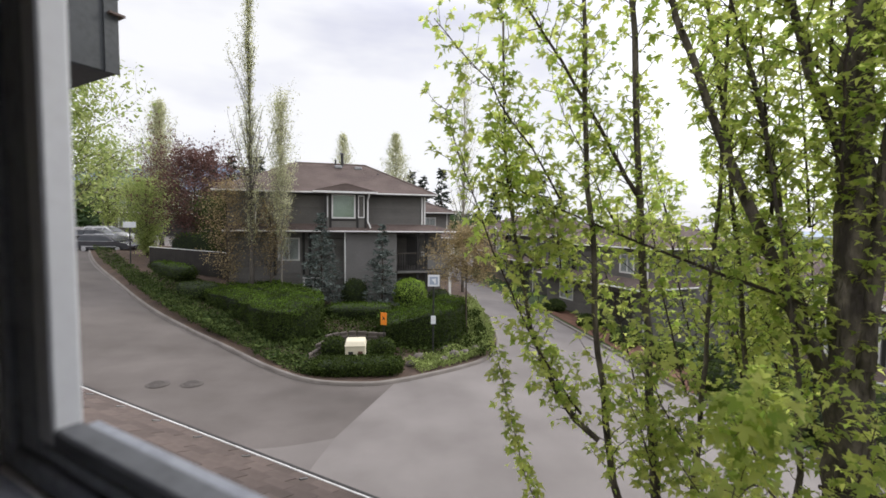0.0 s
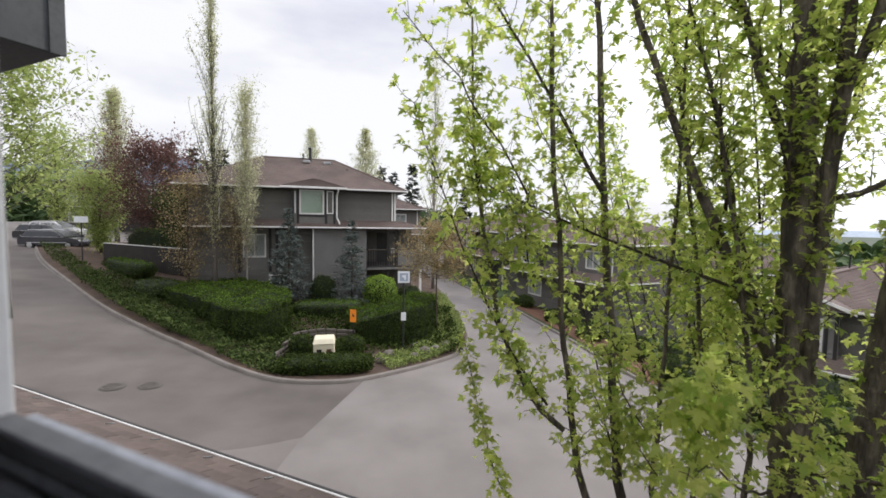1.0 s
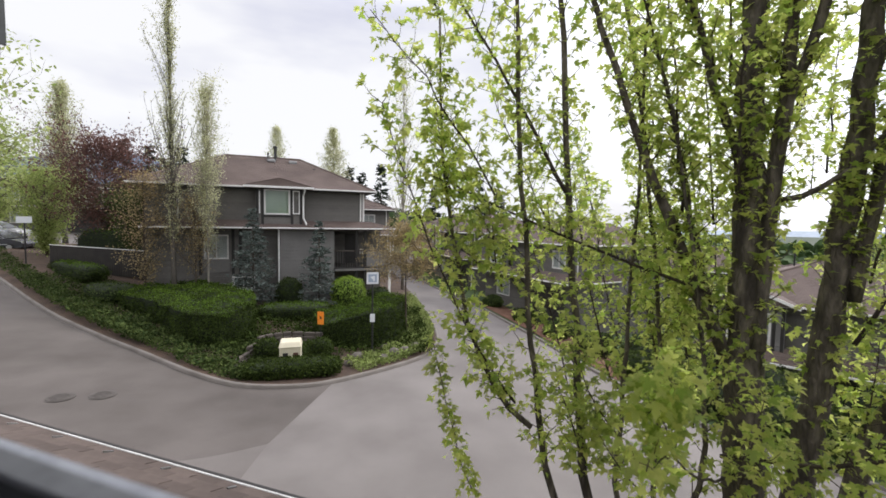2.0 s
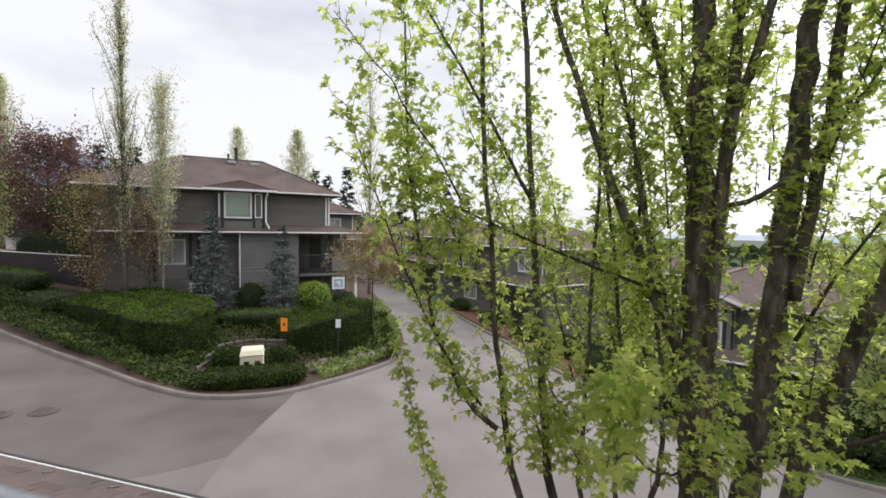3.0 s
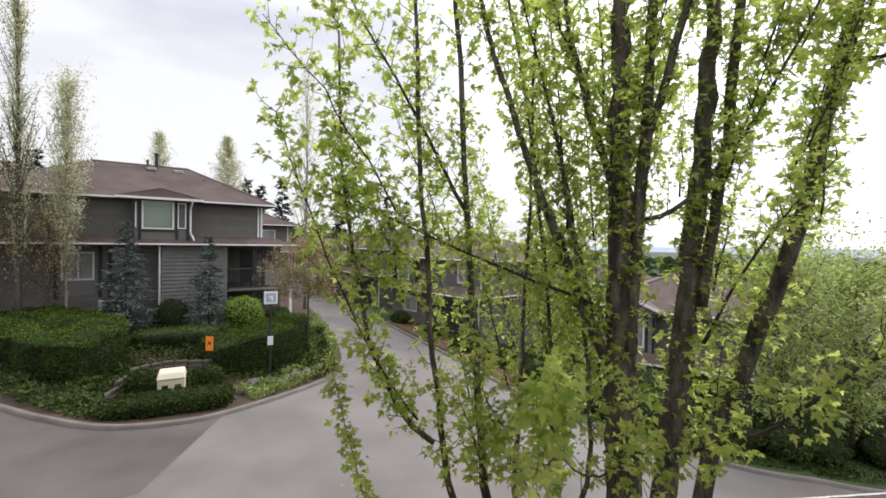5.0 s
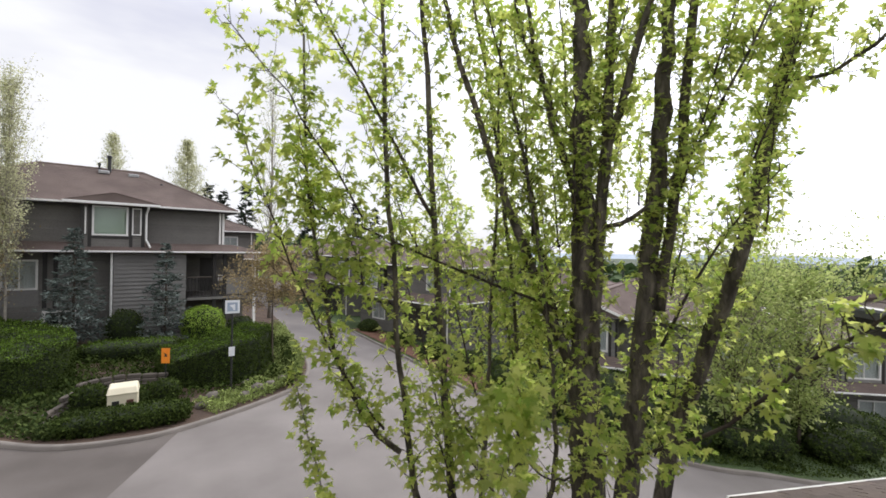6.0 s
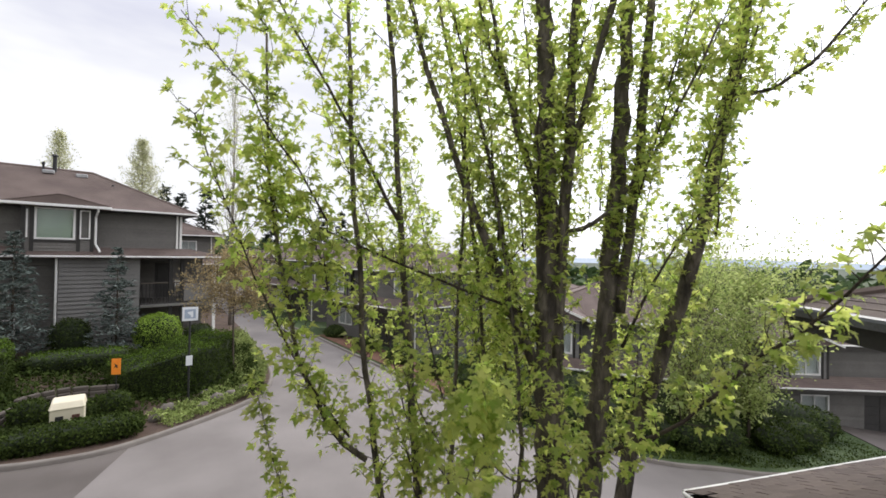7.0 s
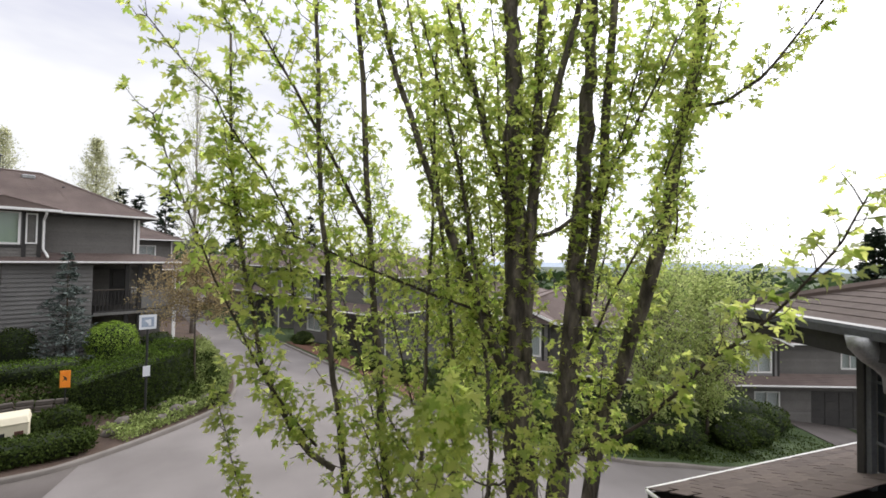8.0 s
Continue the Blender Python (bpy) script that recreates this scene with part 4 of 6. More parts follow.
def shrub(name, m, sx, sy, sz, label, leaf, n=3000, size=0.06, square=3.0, seed=1, group="", rough=0.10, category="hedge", fresh=None):
    """A clipped hedge or shrub: a solid dark core for the inner shade under thousands of single leaves on an uneven
    skin.
    """
    rng = np.random.default_rng(seed)
    t = thing(name, m, label, category, group)
    d = rng.normal(size=(n * 2, 3))
    d = d[d[:, 2] > -0.75 * np.linalg.norm(d, axis=1)][:n]
    d /= (np.abs(d) ** square).sum(1)[:, None] ** (1 / square)
    lump = np.array([noise.noise(Vector((p[0] * 2.6 * max(sx, 0.6), p[1] * 2.6 * max(sy, 0.6), p[2] * 2.2 + seed * 7.7))) for p in d])
    small = np.array([noise.noise(Vector((p[0] * 8 * sx, p[1] * 8 * sy, p[2] * 6 + seed))) for p in d])
    k = ((1 + rough * lump + rough * 0.6 * small) * rng.uniform(0.87, 1.02, len(d)))[:, None]
    at = d * k * np.array((sx, sy, sz)) + np.array((0, 0, sz * 0.98))
    at += rng.normal(size=at.shape) * 0.02
    at[:, 2] = np.maximum(at[:, 2], 0.0)
    bm = bmesh.new()
    bmesh.ops.create_icosphere(bm, subdivisions=3, radius=1)
    ms = Mesh()
    for v in bm.verts:
        q = v.co / (sum(abs(c) ** square for c in v.co) ** (1 / square)) * 0.92
        ms.v.append((q.x * sx, q.y * sy, max(q.z * sz + sz * 0.98, -0.1)))
    ms.f = [tuple(v.index for v in f.verts) for f in bm.faces]
    bm.free()
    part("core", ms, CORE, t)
    nrm = d / np.linalg.norm(d, axis=1)[:, None]
    # upward-facing leaves get the brighter tone; sky light goes into their colour
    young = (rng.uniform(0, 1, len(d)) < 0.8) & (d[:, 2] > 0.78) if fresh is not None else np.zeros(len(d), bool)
    sz_ = size * rng.uniform(0.6, 1.4, len(at))
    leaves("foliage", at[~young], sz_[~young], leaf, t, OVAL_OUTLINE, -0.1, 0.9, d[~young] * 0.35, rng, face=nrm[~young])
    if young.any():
        leaves("fresh_skylit_growth", at[young] + np.array((0, 0, 0.03)), sz_[young], fresh, t, OVAL_OUTLINE, -0.1, 0.9, d[young] * 0.35, rng, "fresh growth on the clipped top, sky light in its colour", "stuff", face=nrm[young])
    return t


def inside(poly, p):
    """Which of the points p (n, 2) lie within a polygon."""
    hit = np.zeros(len(p), bool)
    for (x0, y0), (x1, y1) in zip(poly, poly[1:] + poly[:1]):
        if y0 != y1:
            hit ^= ((y0 > p[:, 1]) != (y1 > p[:, 1])) & (p[:, 0] < (x1 - x0) * (p[:, 1] - y0) / (y1 - y0) + x0)
    return hit


def clipped_hedge(poly, top, label, seed, per_m2=900, size=0.062):
    """A tall clipped hedge over a footprint: steep dark leafy sides, and a flat top of fresh growth, coloured brighter
    for the sky light on it.
    """
    rng = np.random.default_rng(seed)
    poly = [(p.x, p.y) for p in spline([(x, y, 0) for x, y in poly], 5, True)]
    cx, cy = np.mean([p[0] for p in poly]), np.mean([p[1] for p in poly])
    z0 = lift_of(cx, cy)
    t = thing("hedge", pose(cx, cy, z0), label, "hedge", "clipped hedges")
    small = [(cx + (x - cx) * 0.93, cy + (y - cy) * 0.93) for x, y in poly]
    # solid core, its dark colour doing for shade among the leaves
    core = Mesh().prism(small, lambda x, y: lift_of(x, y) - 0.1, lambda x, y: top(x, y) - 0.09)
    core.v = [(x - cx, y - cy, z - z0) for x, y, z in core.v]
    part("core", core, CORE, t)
    at, nrm = [], []
    for (x0, y0), (x1, y1) in zip(poly, poly[1:] + poly[:1]):
        ln = math.hypot(x1 - x0, y1 - y0)
        out = Vector((y1 - y0, x0 - x1, 0)) / max(ln, 1e-6)
        tall = max(0.2, top(x0, y0) - lift_of(x0, y0))
        for _ in range(int(ln * tall * per_m2)):
            u, f = rng.uniform(), rng.uniform() ** 0.9
            x, y = x0 + (x1 - x0) * u, y0 + (y1 - y0) * u
            lump = 0.15 * noise.noise(Vector((x * 1.6, y * 1.6, f * 2))) + 0.07 * noise.noise(Vector((x * 5, y * 5, f * 6)))
            k = lump - 0.16 * f ** 4 - 0.10 * (1 - f) ** 3 + rng.uniform(-0.06, 0.02)
            at.append((x + out.x * k, y + out.y * k, lift_of(x, y) + f * tall))
            nrm.append((out.x, out.y, 0.25 + 0.8 * f ** 5))
    xs, ys = [p[0] for p in poly], [p[1] for p in poly]
    n = int((max(xs) - min(xs)) * (max(ys) - min(ys)) * per_m2 * 0.8)
    p = np.column_stack([rng.uniform(min(xs), max(xs), n), rng.uniform(min(ys), max(ys), n)])
    p = p[inside(poly, p)]
    tz = [top(x, y) + 0.20 * noise.noise(Vector((x * 1.2, y * 1.2, seed))) + 0.10 * noise.noise(Vector((x * 4.5, y * 4.5, seed))) for x, y in p]
    roof = np.column_stack([p, np.array(tz) + rng.uniform(-0.06, 0.05, len(p))])
    side, nrm, o = np.array(at), np.array(nrm), np.array((cx, cy, z0))
    # top leaves picked for the brighter colour, which stands for sky light
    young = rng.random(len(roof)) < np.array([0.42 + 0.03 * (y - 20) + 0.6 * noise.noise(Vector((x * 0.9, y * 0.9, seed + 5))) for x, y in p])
    dark = np.concatenate([side, roof[~young]])
    dn = np.concatenate([nrm, np.tile((0, 0, 1.0), (int((~young).sum()), 1))])
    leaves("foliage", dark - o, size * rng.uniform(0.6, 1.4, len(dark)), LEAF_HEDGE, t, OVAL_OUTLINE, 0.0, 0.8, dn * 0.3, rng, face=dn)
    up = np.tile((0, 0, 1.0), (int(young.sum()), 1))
    leaves("fresh_skylit_growth", roof[young] - o + np.array((0, 0, 0.02)), size * rng.uniform(0.6, 1.4, int(young.sum())), LEAF_HEDGE_B, t, OVAL_OUTLINE, -0.2, 0.9, up * 0.5, rng,
           "fresh growth on the clipped top, sky light in its colour", "stuff", face=up)
    return t


def cover(name, pts_fn, n, size, leaf, label, seed=3, tall=0.12, category="ground cover"):
    """Low leafy ground cover strewn over a bed."""
    rng = np.random.default_rng(seed)
    at = np.array([pts_fn(rng) for _ in range(n)])
    clump = np.array([0.4 + 0.9 * max(0.0, noise.noise(Vector((p[0] * 1.3, p[1] * 1.3, seed))) + 0.4) for p in at])
    at[:, 2] += rng.uniform(0, 1, n) * tall * clump
    ob = leaves(name, at, size * rng.uniform(0.6, 1.5, n) * (0.5 + clump * 0.6), leaf, None, OVAL_OUTLINE, -0.5, 0.9, None, rng)
    return tagged(ob, label, category, kind="stuff")


def on_bed(x, y, dz=0.0):
    return pose(x, y, lift_of(x, y) + dz)


# ---- the maple outside the window ----
# each limb: foot, tip, bow, radius at foot, radius at tip, how far up the twigs begin
MAPLE_TRUNKS = [
    ((3.77, 3.72, 2.73), (3.62, 3.86, 9.21), (-0.01, 0.01, -0.33), 0.195, 0.078),
    ((4.34, 3.70, 2.57), (4.68, 3.44, 9.39), (-0.03, -0.04, -0.54), 0.145, 0.07),
    ((5.22, 3.73, 3.24), (5.70, 2.53, 9.26), (0.07, -0.06, -0.43), 0.098, 0.064),
]
MAPLE_STEMS = [
    ((2.27, 4.29, 2.78), (1.84, 4.47, 8.86), (0.04, -0.01, -0.66), 0.050, 0.026),
    ((1.85, 4.36, 2.87), (1.41, 4.51, 8.71), (-0.04, 0.02, -0.49), 0.040, 0.020),
    ((3.35, 4.58, 2.31), (2.61, 4.79, 9.21), (0.25, -0.14, -0.64), 0.032, 0.016),
    ((2.77, 4.47, 2.53), (2.90, 4.40, 8.38), (0.02, -0.01, -0.18), 0.030, 0.014),
    ((3.23, 3.79, 2.73), (2.84, 4.08, 7.28), (0.21, -0.15, -0.61), 0.030, 0.014),
]
MAPLE_LIMBS = [
    ((3.71, 3.63, 4.37), (4.00, 3.63, 9.23), (-0.02, 0.02, -0.34), 0.075, 0.050),
    ((3.83, 3.66, 6.46), (4.10, 3.05, 8.93), (-0.02, 0.04, -0.12), 0.050, 0.035),
    ((4.55, 3.45, 4.88), (4.76, 3.17, 9.26), (0.00, 0.01, -0.56), 0.070, 0.045),
    ((5.58, 2.76, 7.53), (5.87, 1.43, 8.45), (0.04, 0.01, -0.35), 0.030, 0.010),
    ((3.52, 3.81, 4.29), (2.23, 4.20, 7.63), (0.04, 0.03, -0.14), 0.065, 0.030),
    ((2.23, 4.20, 7.63), (1.92, 4.34, 8.81), (0.03, -0.01, -0.03), 0.030, 0.022),
    ((1.66, 4.33, 3.35), (0.61, 4.56, 7.74), (-0.22, 0.07, -0.81), 0.032, 0.012),
    ((0.61, 4.56, 7.74), (0.48, 4.57, 8.37), (0.00, 0.00, -0.11), 0.012, 0.008),
    ((1.99, 4.31, 5.90), (0.67, 4.65, 8.27), (0.12, 0.02, -0.15), 0.024, 0.010),
    ((3.40, 3.65, 3.29), (3.78, 1.67, 4.78), (0.16, -0.14, -0.18), 0.022, 0.014),
    ((3.78, 1.67, 4.78), (3.48, 0.66, 5.98), (0.07, -0.13, 0.03), 0.014, 0.005),
    ((1.49, 4.38, 3.61), (0.01, 4.28, 6.76), (0.01, 0.01, -0.40), 0.014, 0.006),
    ((3.35, 3.83, 4.90), (0.46, 4.47, 6.11), (0.02, 0.19, -0.02), 0.020, 0.006),
    ((1.20, 4.36, 5.88), (-0.11, 4.27, 7.63), (-0.03, 0.05, 0.19), 0.012, 0.004),
    ((3.87, 3.62, 5.85), (4.93, 2.50, 8.16), (0.01, 0.09, -0.55), 0.030, 0.012),
    ((4.49, 3.36, 4.48), (4.79, 2.34, 6.39), (0.02, 0.10, 0.03), 0.022, 0.006),
    ((3.60, 3.76, 6.10), (2.68, 3.64, 8.30), (-0.03, 0.02, -0.10), 0.046, 0.020),
    ((3.25, 3.74, 7.00), (2.50, 3.58, 8.20), (-0.03, 0.0, -0.05), 0.020, 0.010),
    ((3.50, 3.95, 4.50), (2.62, 4.30, 8.40), (0.12, 0.05, -0.10), 0.026, 0.010),
    ((3.30, 4.25, 5.70), (2.98, 4.31, 8.45), (0.05, 0.0, -0.10), 0.018, 0.008),
    ((3.56, 3.72, 5.80), (3.20, 3.40, 7.30), (-0.08, 0.0, -0.05), 0.016, 0.008),
]


def near_maple():
    rng = np.random.default_rng(11)
    t = thing("tree", pose(3.8, 3.8, 0), "young multi-stemmed maple in fresh green leaf with mossy dark bark", "tree")
    o = Vector((3.8, 3.8, 0))
    twigs, at, way, sz = Mesh(), [], [], []

    def grow(pts, r, lo, gap, reach, leaf):
        """Twigs in opposite pairs along a limb, and leaves in pairs along the twigs."""
        length = sum((b - a).length for a, b in zip(pts[:-1], pts[1:]))
        s = lo * length
        turn = rng.uniform(0, 6)
        while s < length:
            k, left = 0, s
            while k < len(pts) - 2 and left > (pts[k + 1] - pts[k]).length:
                left -= (pts[k + 1] - pts[k]).length
                k += 1
            d = (pts[k + 1] - pts[k]).normalized()
            p = pts[k] + d * left
            a = d.orthogonal().normalized()
            b = d.cross(a)
            turn += 1.57 + rng.uniform(-0.3, 0.3)
            for sgn in (1, -1):
                if rng.uniform() < 0.25:
                    continue
                w = (a * math.cos(turn) + b * math.sin(turn)) * sgn
                e = (w * 0.85 + d * 0.5 + Vector((0, 0, 0.25))).normalized()
                ln = reach * rng.uniform(0.45, 1.25)
                q1 = p + e * ln * 0.5 + Vector(rng.normal(size=3)) * 0.02
                q2 = p + e * ln + Vector((0, 0, 0.10 * ln))
                rr = max(0.0025, min(r * 0.35, 0.006))
                twigs.tube([p, q1, q2], [rr, rr * 0.8, rr * 0.4], 4, False)
                m = max(2, int(ln / 0.075))
                for i in range(1, m + 1):
                    u = i / m
                    c = p.lerp(q1, u * 2) if u < 0.5 else q1.lerp(q2, u * 2 - 1)
                    for g in (1, -1):
                        if rng.uniform() < 0.22:
                            continue
                        x = e.cross(Vector((0, 0, 1))) * g
                        at.append(c + x * 0.03 + Vector(rng.normal(size=3)) * 0.03)
                        way.append(x * 0.8 + e * 0.7)
                        sz.append(leaf * rng.uniform(0.55, 1.25))
                for _ in range(4):
                    at.append(q2 + Vector(rng.normal(size=3)) * 0.03)
                    way.append(e + Vector(rng.normal(size=3)) * 0.6)
                    sz.append(leaf * rng.uniform(0.5, 1.1))
            s += gap * rng.uniform(0.6, 1.4)

    def limb(name, a, b, bow, r0, r1, foot, lo, gap, reach, leaf, n=14):
        n = n * 2 if r0 > 0.1 else n
        pts = limb_points(a, b, bow, n, 0.012, rng)
        rad = [r0 + (r1 - r0) * i / (n - 1) for i in range(n)]
        if foot:
            g = Vector((a[0] * 0.55 + 3.8 * 0.45, a[1] * 0.55 + 3.9 * 0.45, -0.1))
            pts = [g, g.lerp(Vector(a), 0.5) + Vector((0.03, 0.02, 0))] + pts
            rad = [r0 * 1.6, r0 * 1.15] + rad
        pts = [p - o for p in pts]
        tm = Mesh().tube(pts, [r * rng.uniform(0.94, 1.08) for r in rad], 16 if r0 > 0.06 else 7)
        if r0 > 0.1:
            tm.v = [tuple(Vector(q) + Vector((noise.noise(Vector((q[0] * 9, q[1] * 9, q[2] * 4))), noise.noise(Vector((q[1] * 9, q[2] * 4, q[0] * 9))), 0)) * r0 * 0.16) for q in tm.v]
        part(name, tm, BARK if r0 > 0.028 else BARK_TWIG, t, smooth=True)
        grow(pts[2:] if foot else pts, r0, lo, gap, reach, leaf)

    for a, b, bow, r0, r1 in MAPLE_TRUNKS:
        limb("trunk", a, b, bow, r0, r1, True, 0.03, 0.12, 0.34, 0.080, 18)
    for a, b, bow, r0, r1 in MAPLE_STEMS:
        limb("stem", a, b, bow, r0, r1, True, 0.0, 0.105, 0.30, 0.080)
    for a, b, bow, r0, r1 in MAPLE_LIMBS:
        limb("limb", a, b, bow, r0, r1, False, 0.05, 0.095, 0.28, 0.080, 10)
    limb("limb", (0.95, 3.92, 2.9), (0.50, 3.86, 4.5), (-0.02, 0.0, -0.1), 0.006, 0.003, False, 0.0, 0.055, 0.07, 0.066, 10)
    # leafy side shoots on the road side and low down
    for i in range(14):
        k = (0, 2, 1, 0)[i % 4] if i < 12 else 2
        if k == 0:
            a = Vector((rng.uniform(0.7, 1.5), rng.uniform(4.1, 4.7), rng.uniform(4.6, 6.0)))
        elif k == 1:
            a = Vector((rng.uniform(1.7, 2.9), rng.uniform(3.8, 4.6), rng.uniform(2.4, 3.4)))
        else:
            a = Vector((rng.uniform(2.9, 5.2), rng.uniform(2.7, 3.9), rng.uniform(2.2, 4.2)))
        ln = rng.uniform(0.8, 1.5)
        b = a + Vector((-0.45 if k < 2 else 0.1, -0.1, 0.75)) * ln + Vector(rng.normal(size=3)) * 0.15
        limb("limb", a, b, (0, 0, -0.08), 0.010, 0.003, False, 0.0, 0.09, 0.26, 0.084, 6)
    # slender shoots on the far side of the crown
    for i in range(26):
        az, dist = radians(rng.uniform(20, 62)), rng.uniform(5.4, 7.4)
        z0 = rng.uniform(2.8, 7.2)
        a = Vector((math.sin(az) * dist, math.cos(az) * dist, z0))
        lean = Vector((a.x - 3.9, a.y - 3.9, 0)) * 0.16
        ln = rng.uniform(1.6, 3.0)
        b = a + lean * ln + Vector((rng.normal() * 0.15, rng.normal() * 0.15, ln))
        limb("limb", a, b, (0, 0, -0.1), 0.014, 0.004, False, 0.0, 0.10, 0.32, 0.078, 7)
    # leafy shoots high on the east side
    for i in range(12):
        az, dist = radians(rng.uniform(44, 66)), rng.uniform(5.0, 6.6)
        a = Vector((math.sin(az) * dist, math.cos(az) * dist, rng.uniform(5.6, 7.6)))
        ln = rng.uniform(1.2, 2.2)
        b = a + Vector((0.25 * ln + rng.normal() * 0.1, -0.15 * ln + rng.normal() * 0.1, ln))
        limb("limb", a, b, (0, 0, -0.1), 0.012, 0.004, False, 0.0, 0.10, 0.30, 0.078, 7)
    # a spray of big leaves close to the window
    limb("limb", (3.55, 3.72, 3.0), (2.2, 2.75, 3.85), (0, 0, -0.08), 0.014, 0.007, False, 0.97, 0.1, 0.14, 0.08, 8)
    for a, b in (((2.2, 2.75, 3.85), (1.40, 1.95, 4.66)), ((2.2, 2.75, 3.85), (1.40, 1.95, 4.30)), ((2.2, 2.75, 3.85), (1.50, 1.95, 4.80))):
        limb("limb", a, b, (0, 0, 0.06), 0.006, 0.003, False, 0.5, 0.075, 0.14, 0.08, 8)
    tagged(part("twig_mass", twigs, BARK_TWIG, t), kind="stuff")
    at, sz, way = np.array(at), np.array(sz) * 0.86, np.array(way)
    more = rng.random(len(at)) < 0.15      # leaves grow in pairs on many of the twigs
    at = np.concatenate([at, at[more] + rng.normal(size=(int(more.sum()), 3)) * 0.045])
    sz = np.concatenate([sz, sz[more] * 0.85])
    way = np.concatenate([way, way[more]])
    leaves("crown", at, sz, LEAF_MAPLE, t, MAPLE_OUTLINE, 0.55, 0.40, way, rng, tumble=0.36, bend=(-0.9, -0.2))
    return t


near_maple()

# ---- the planted corner ----
HEDGE = "dark green clipped hedge with leafy top"
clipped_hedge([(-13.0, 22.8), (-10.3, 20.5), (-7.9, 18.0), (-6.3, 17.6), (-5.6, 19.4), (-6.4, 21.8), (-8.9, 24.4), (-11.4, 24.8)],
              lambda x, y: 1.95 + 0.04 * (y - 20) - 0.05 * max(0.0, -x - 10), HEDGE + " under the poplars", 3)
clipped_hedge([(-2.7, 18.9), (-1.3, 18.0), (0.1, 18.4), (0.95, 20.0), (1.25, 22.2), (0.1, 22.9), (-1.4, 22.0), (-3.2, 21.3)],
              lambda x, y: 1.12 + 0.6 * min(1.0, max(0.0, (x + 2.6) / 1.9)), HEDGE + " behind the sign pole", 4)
for x, y, rz, sx, sy, sz, nn, mt, words in (
        (-3.05, 15.2, 8, 1.62, 0.55, 0.27, 9000, LEAF_HEDGE, "low clipped hedge in front of the cream cabinet"),
        (-4.6, 23.2, 5, 1.9, 0.9, 0.36, 5000, LEAF_HEDGE, HEDGE + " below the house"),
        (-4.35, 16.75, 0, 0.45, 0.4, 0.40, 1800, LEAF_HEDGE, "small clipped box shrub beside the cream cabinet"),
        (-2.35, 17.0, 0, 0.42, 0.4, 0.40, 1800, LEAF_HEDGE, "small clipped box shrub beside the cream cabinet"),
        (-2.0, 25.6, 0, 1.0, 0.9, 0.95, 6500, LEAF_BRIGHT, "bright green rounded shrub in front of the house"),
        (-5.3, 25.3, 0, 0.75, 0.7, 0.9, 2800, LEAF_HEDGE, "dark green rounded shrub in front of the house"),
        (-0.2, 26.4, 0, 0.7, 0.6, 0.6, 1800, LEAF_HEDGE, "dark green rounded shrub under the porch"),
        (-18.2, 28.2, -42, 3.6, 0.7, 0.42, 5000, LEAF_HEDGE, "low straggling hedge along the fence"),
        (-18.8, 33.0, -15, 2.8, 1.0, 1.35, 7000, LEAF_HEDGE, "tall dark hedge behind the fence"),
        (-14.4, 30.6, -15, 2.0, 1.0, 1.5, 5500, LEAF_HEDGE, "tall dark hedge behind the fence"),
        (-13.8, 23.6, -40, 1.5, 0.9, 0.4, 3000, LEAF_COVER, "loose low shrub on the bank below the fence")):
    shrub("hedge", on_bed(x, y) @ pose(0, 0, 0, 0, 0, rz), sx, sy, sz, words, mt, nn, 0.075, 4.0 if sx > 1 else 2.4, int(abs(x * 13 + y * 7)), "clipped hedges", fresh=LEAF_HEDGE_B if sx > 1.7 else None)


def lawn_top(rng):
    x = rng.uniform(-15, -10.5)
    y = rng.uniform(23.5, 27.5)
    return (x, y, lift_of(x, y))


cover("grass", lawn_top, 14000, 0.10, LEAF_HEDGE_B, "bright green grass behind the hedge", 5, 0.10, "grass")


def bed_strip(lo, hi, depth0, depth1):
    pts = island_line

    def f(rng):
        i = int(rng.uniform(lo, hi) * (len(pts) - 2))
        p, q = pts[i], pts[i + 1]
        d = (q - p).normalized()
        s = Vector((-d.y, d.x, 0))
        w = rng.uniform(depth0, depth1)
        c = p.lerp(q, rng.uniform(0, 1)) + s * w
        return (c.x, c.y, lift_of(c.x, c.y) - 0.02)
    return f


cover("ground_cover", bed_strip(0.12, 0.44, 0.3, 4.2), 26000, 0.10, LEAF_COVER, "leafy green ground cover along the kerb", 7, 0.22)
cover("ground_cover", bed_strip(0.02, 0.3, 0.3, 1.6), 7000, 0.10, LEAF_COVER, "green low planting along the kerb", 8, 0.25)
cover("ground_cover", bed_strip(0.60, 0.93, 0.25, 1.5), 12000, 0.09, LEAF_COVER_Y, "yellow-green ground cover behind the kerb", 9, 0.25)
cover("ground_cover", bed_strip(0.36, 0.60, 1.8, 4.8), 9000, 0.09, LEAF_COVER, "green ground cover between the hedges", 10, 0.2)


def bed_middle(rng):
    x, y = rng.uniform(-6.5, 2.2), rng.uniform(17.3, 25.5)
    return (x, y, lift_of(x, y) - 0.02)


cover("ground_cover", bed_middle, 16000, 0.11, LEAF_HEDGE, "dark green leafy planting between the hedges", 13, 0.3)


def bank_strip(lo, hi, d0, d1):
    pts = bank_line

    def f(rng):
        i = int(rng.uniform(lo, hi) * (len(pts) - 2))
        p, q = pts[i], pts[i + 1]
        d = (q - p).normalized()
        s = Vector((d.y, -d.x, 0))
        c = p.lerp(q, rng.uniform(0, 1)) + s * rng.uniform(d0, d1)
        return (c.x, c.y, height(c.x, c.y) + 0.09)
    return f


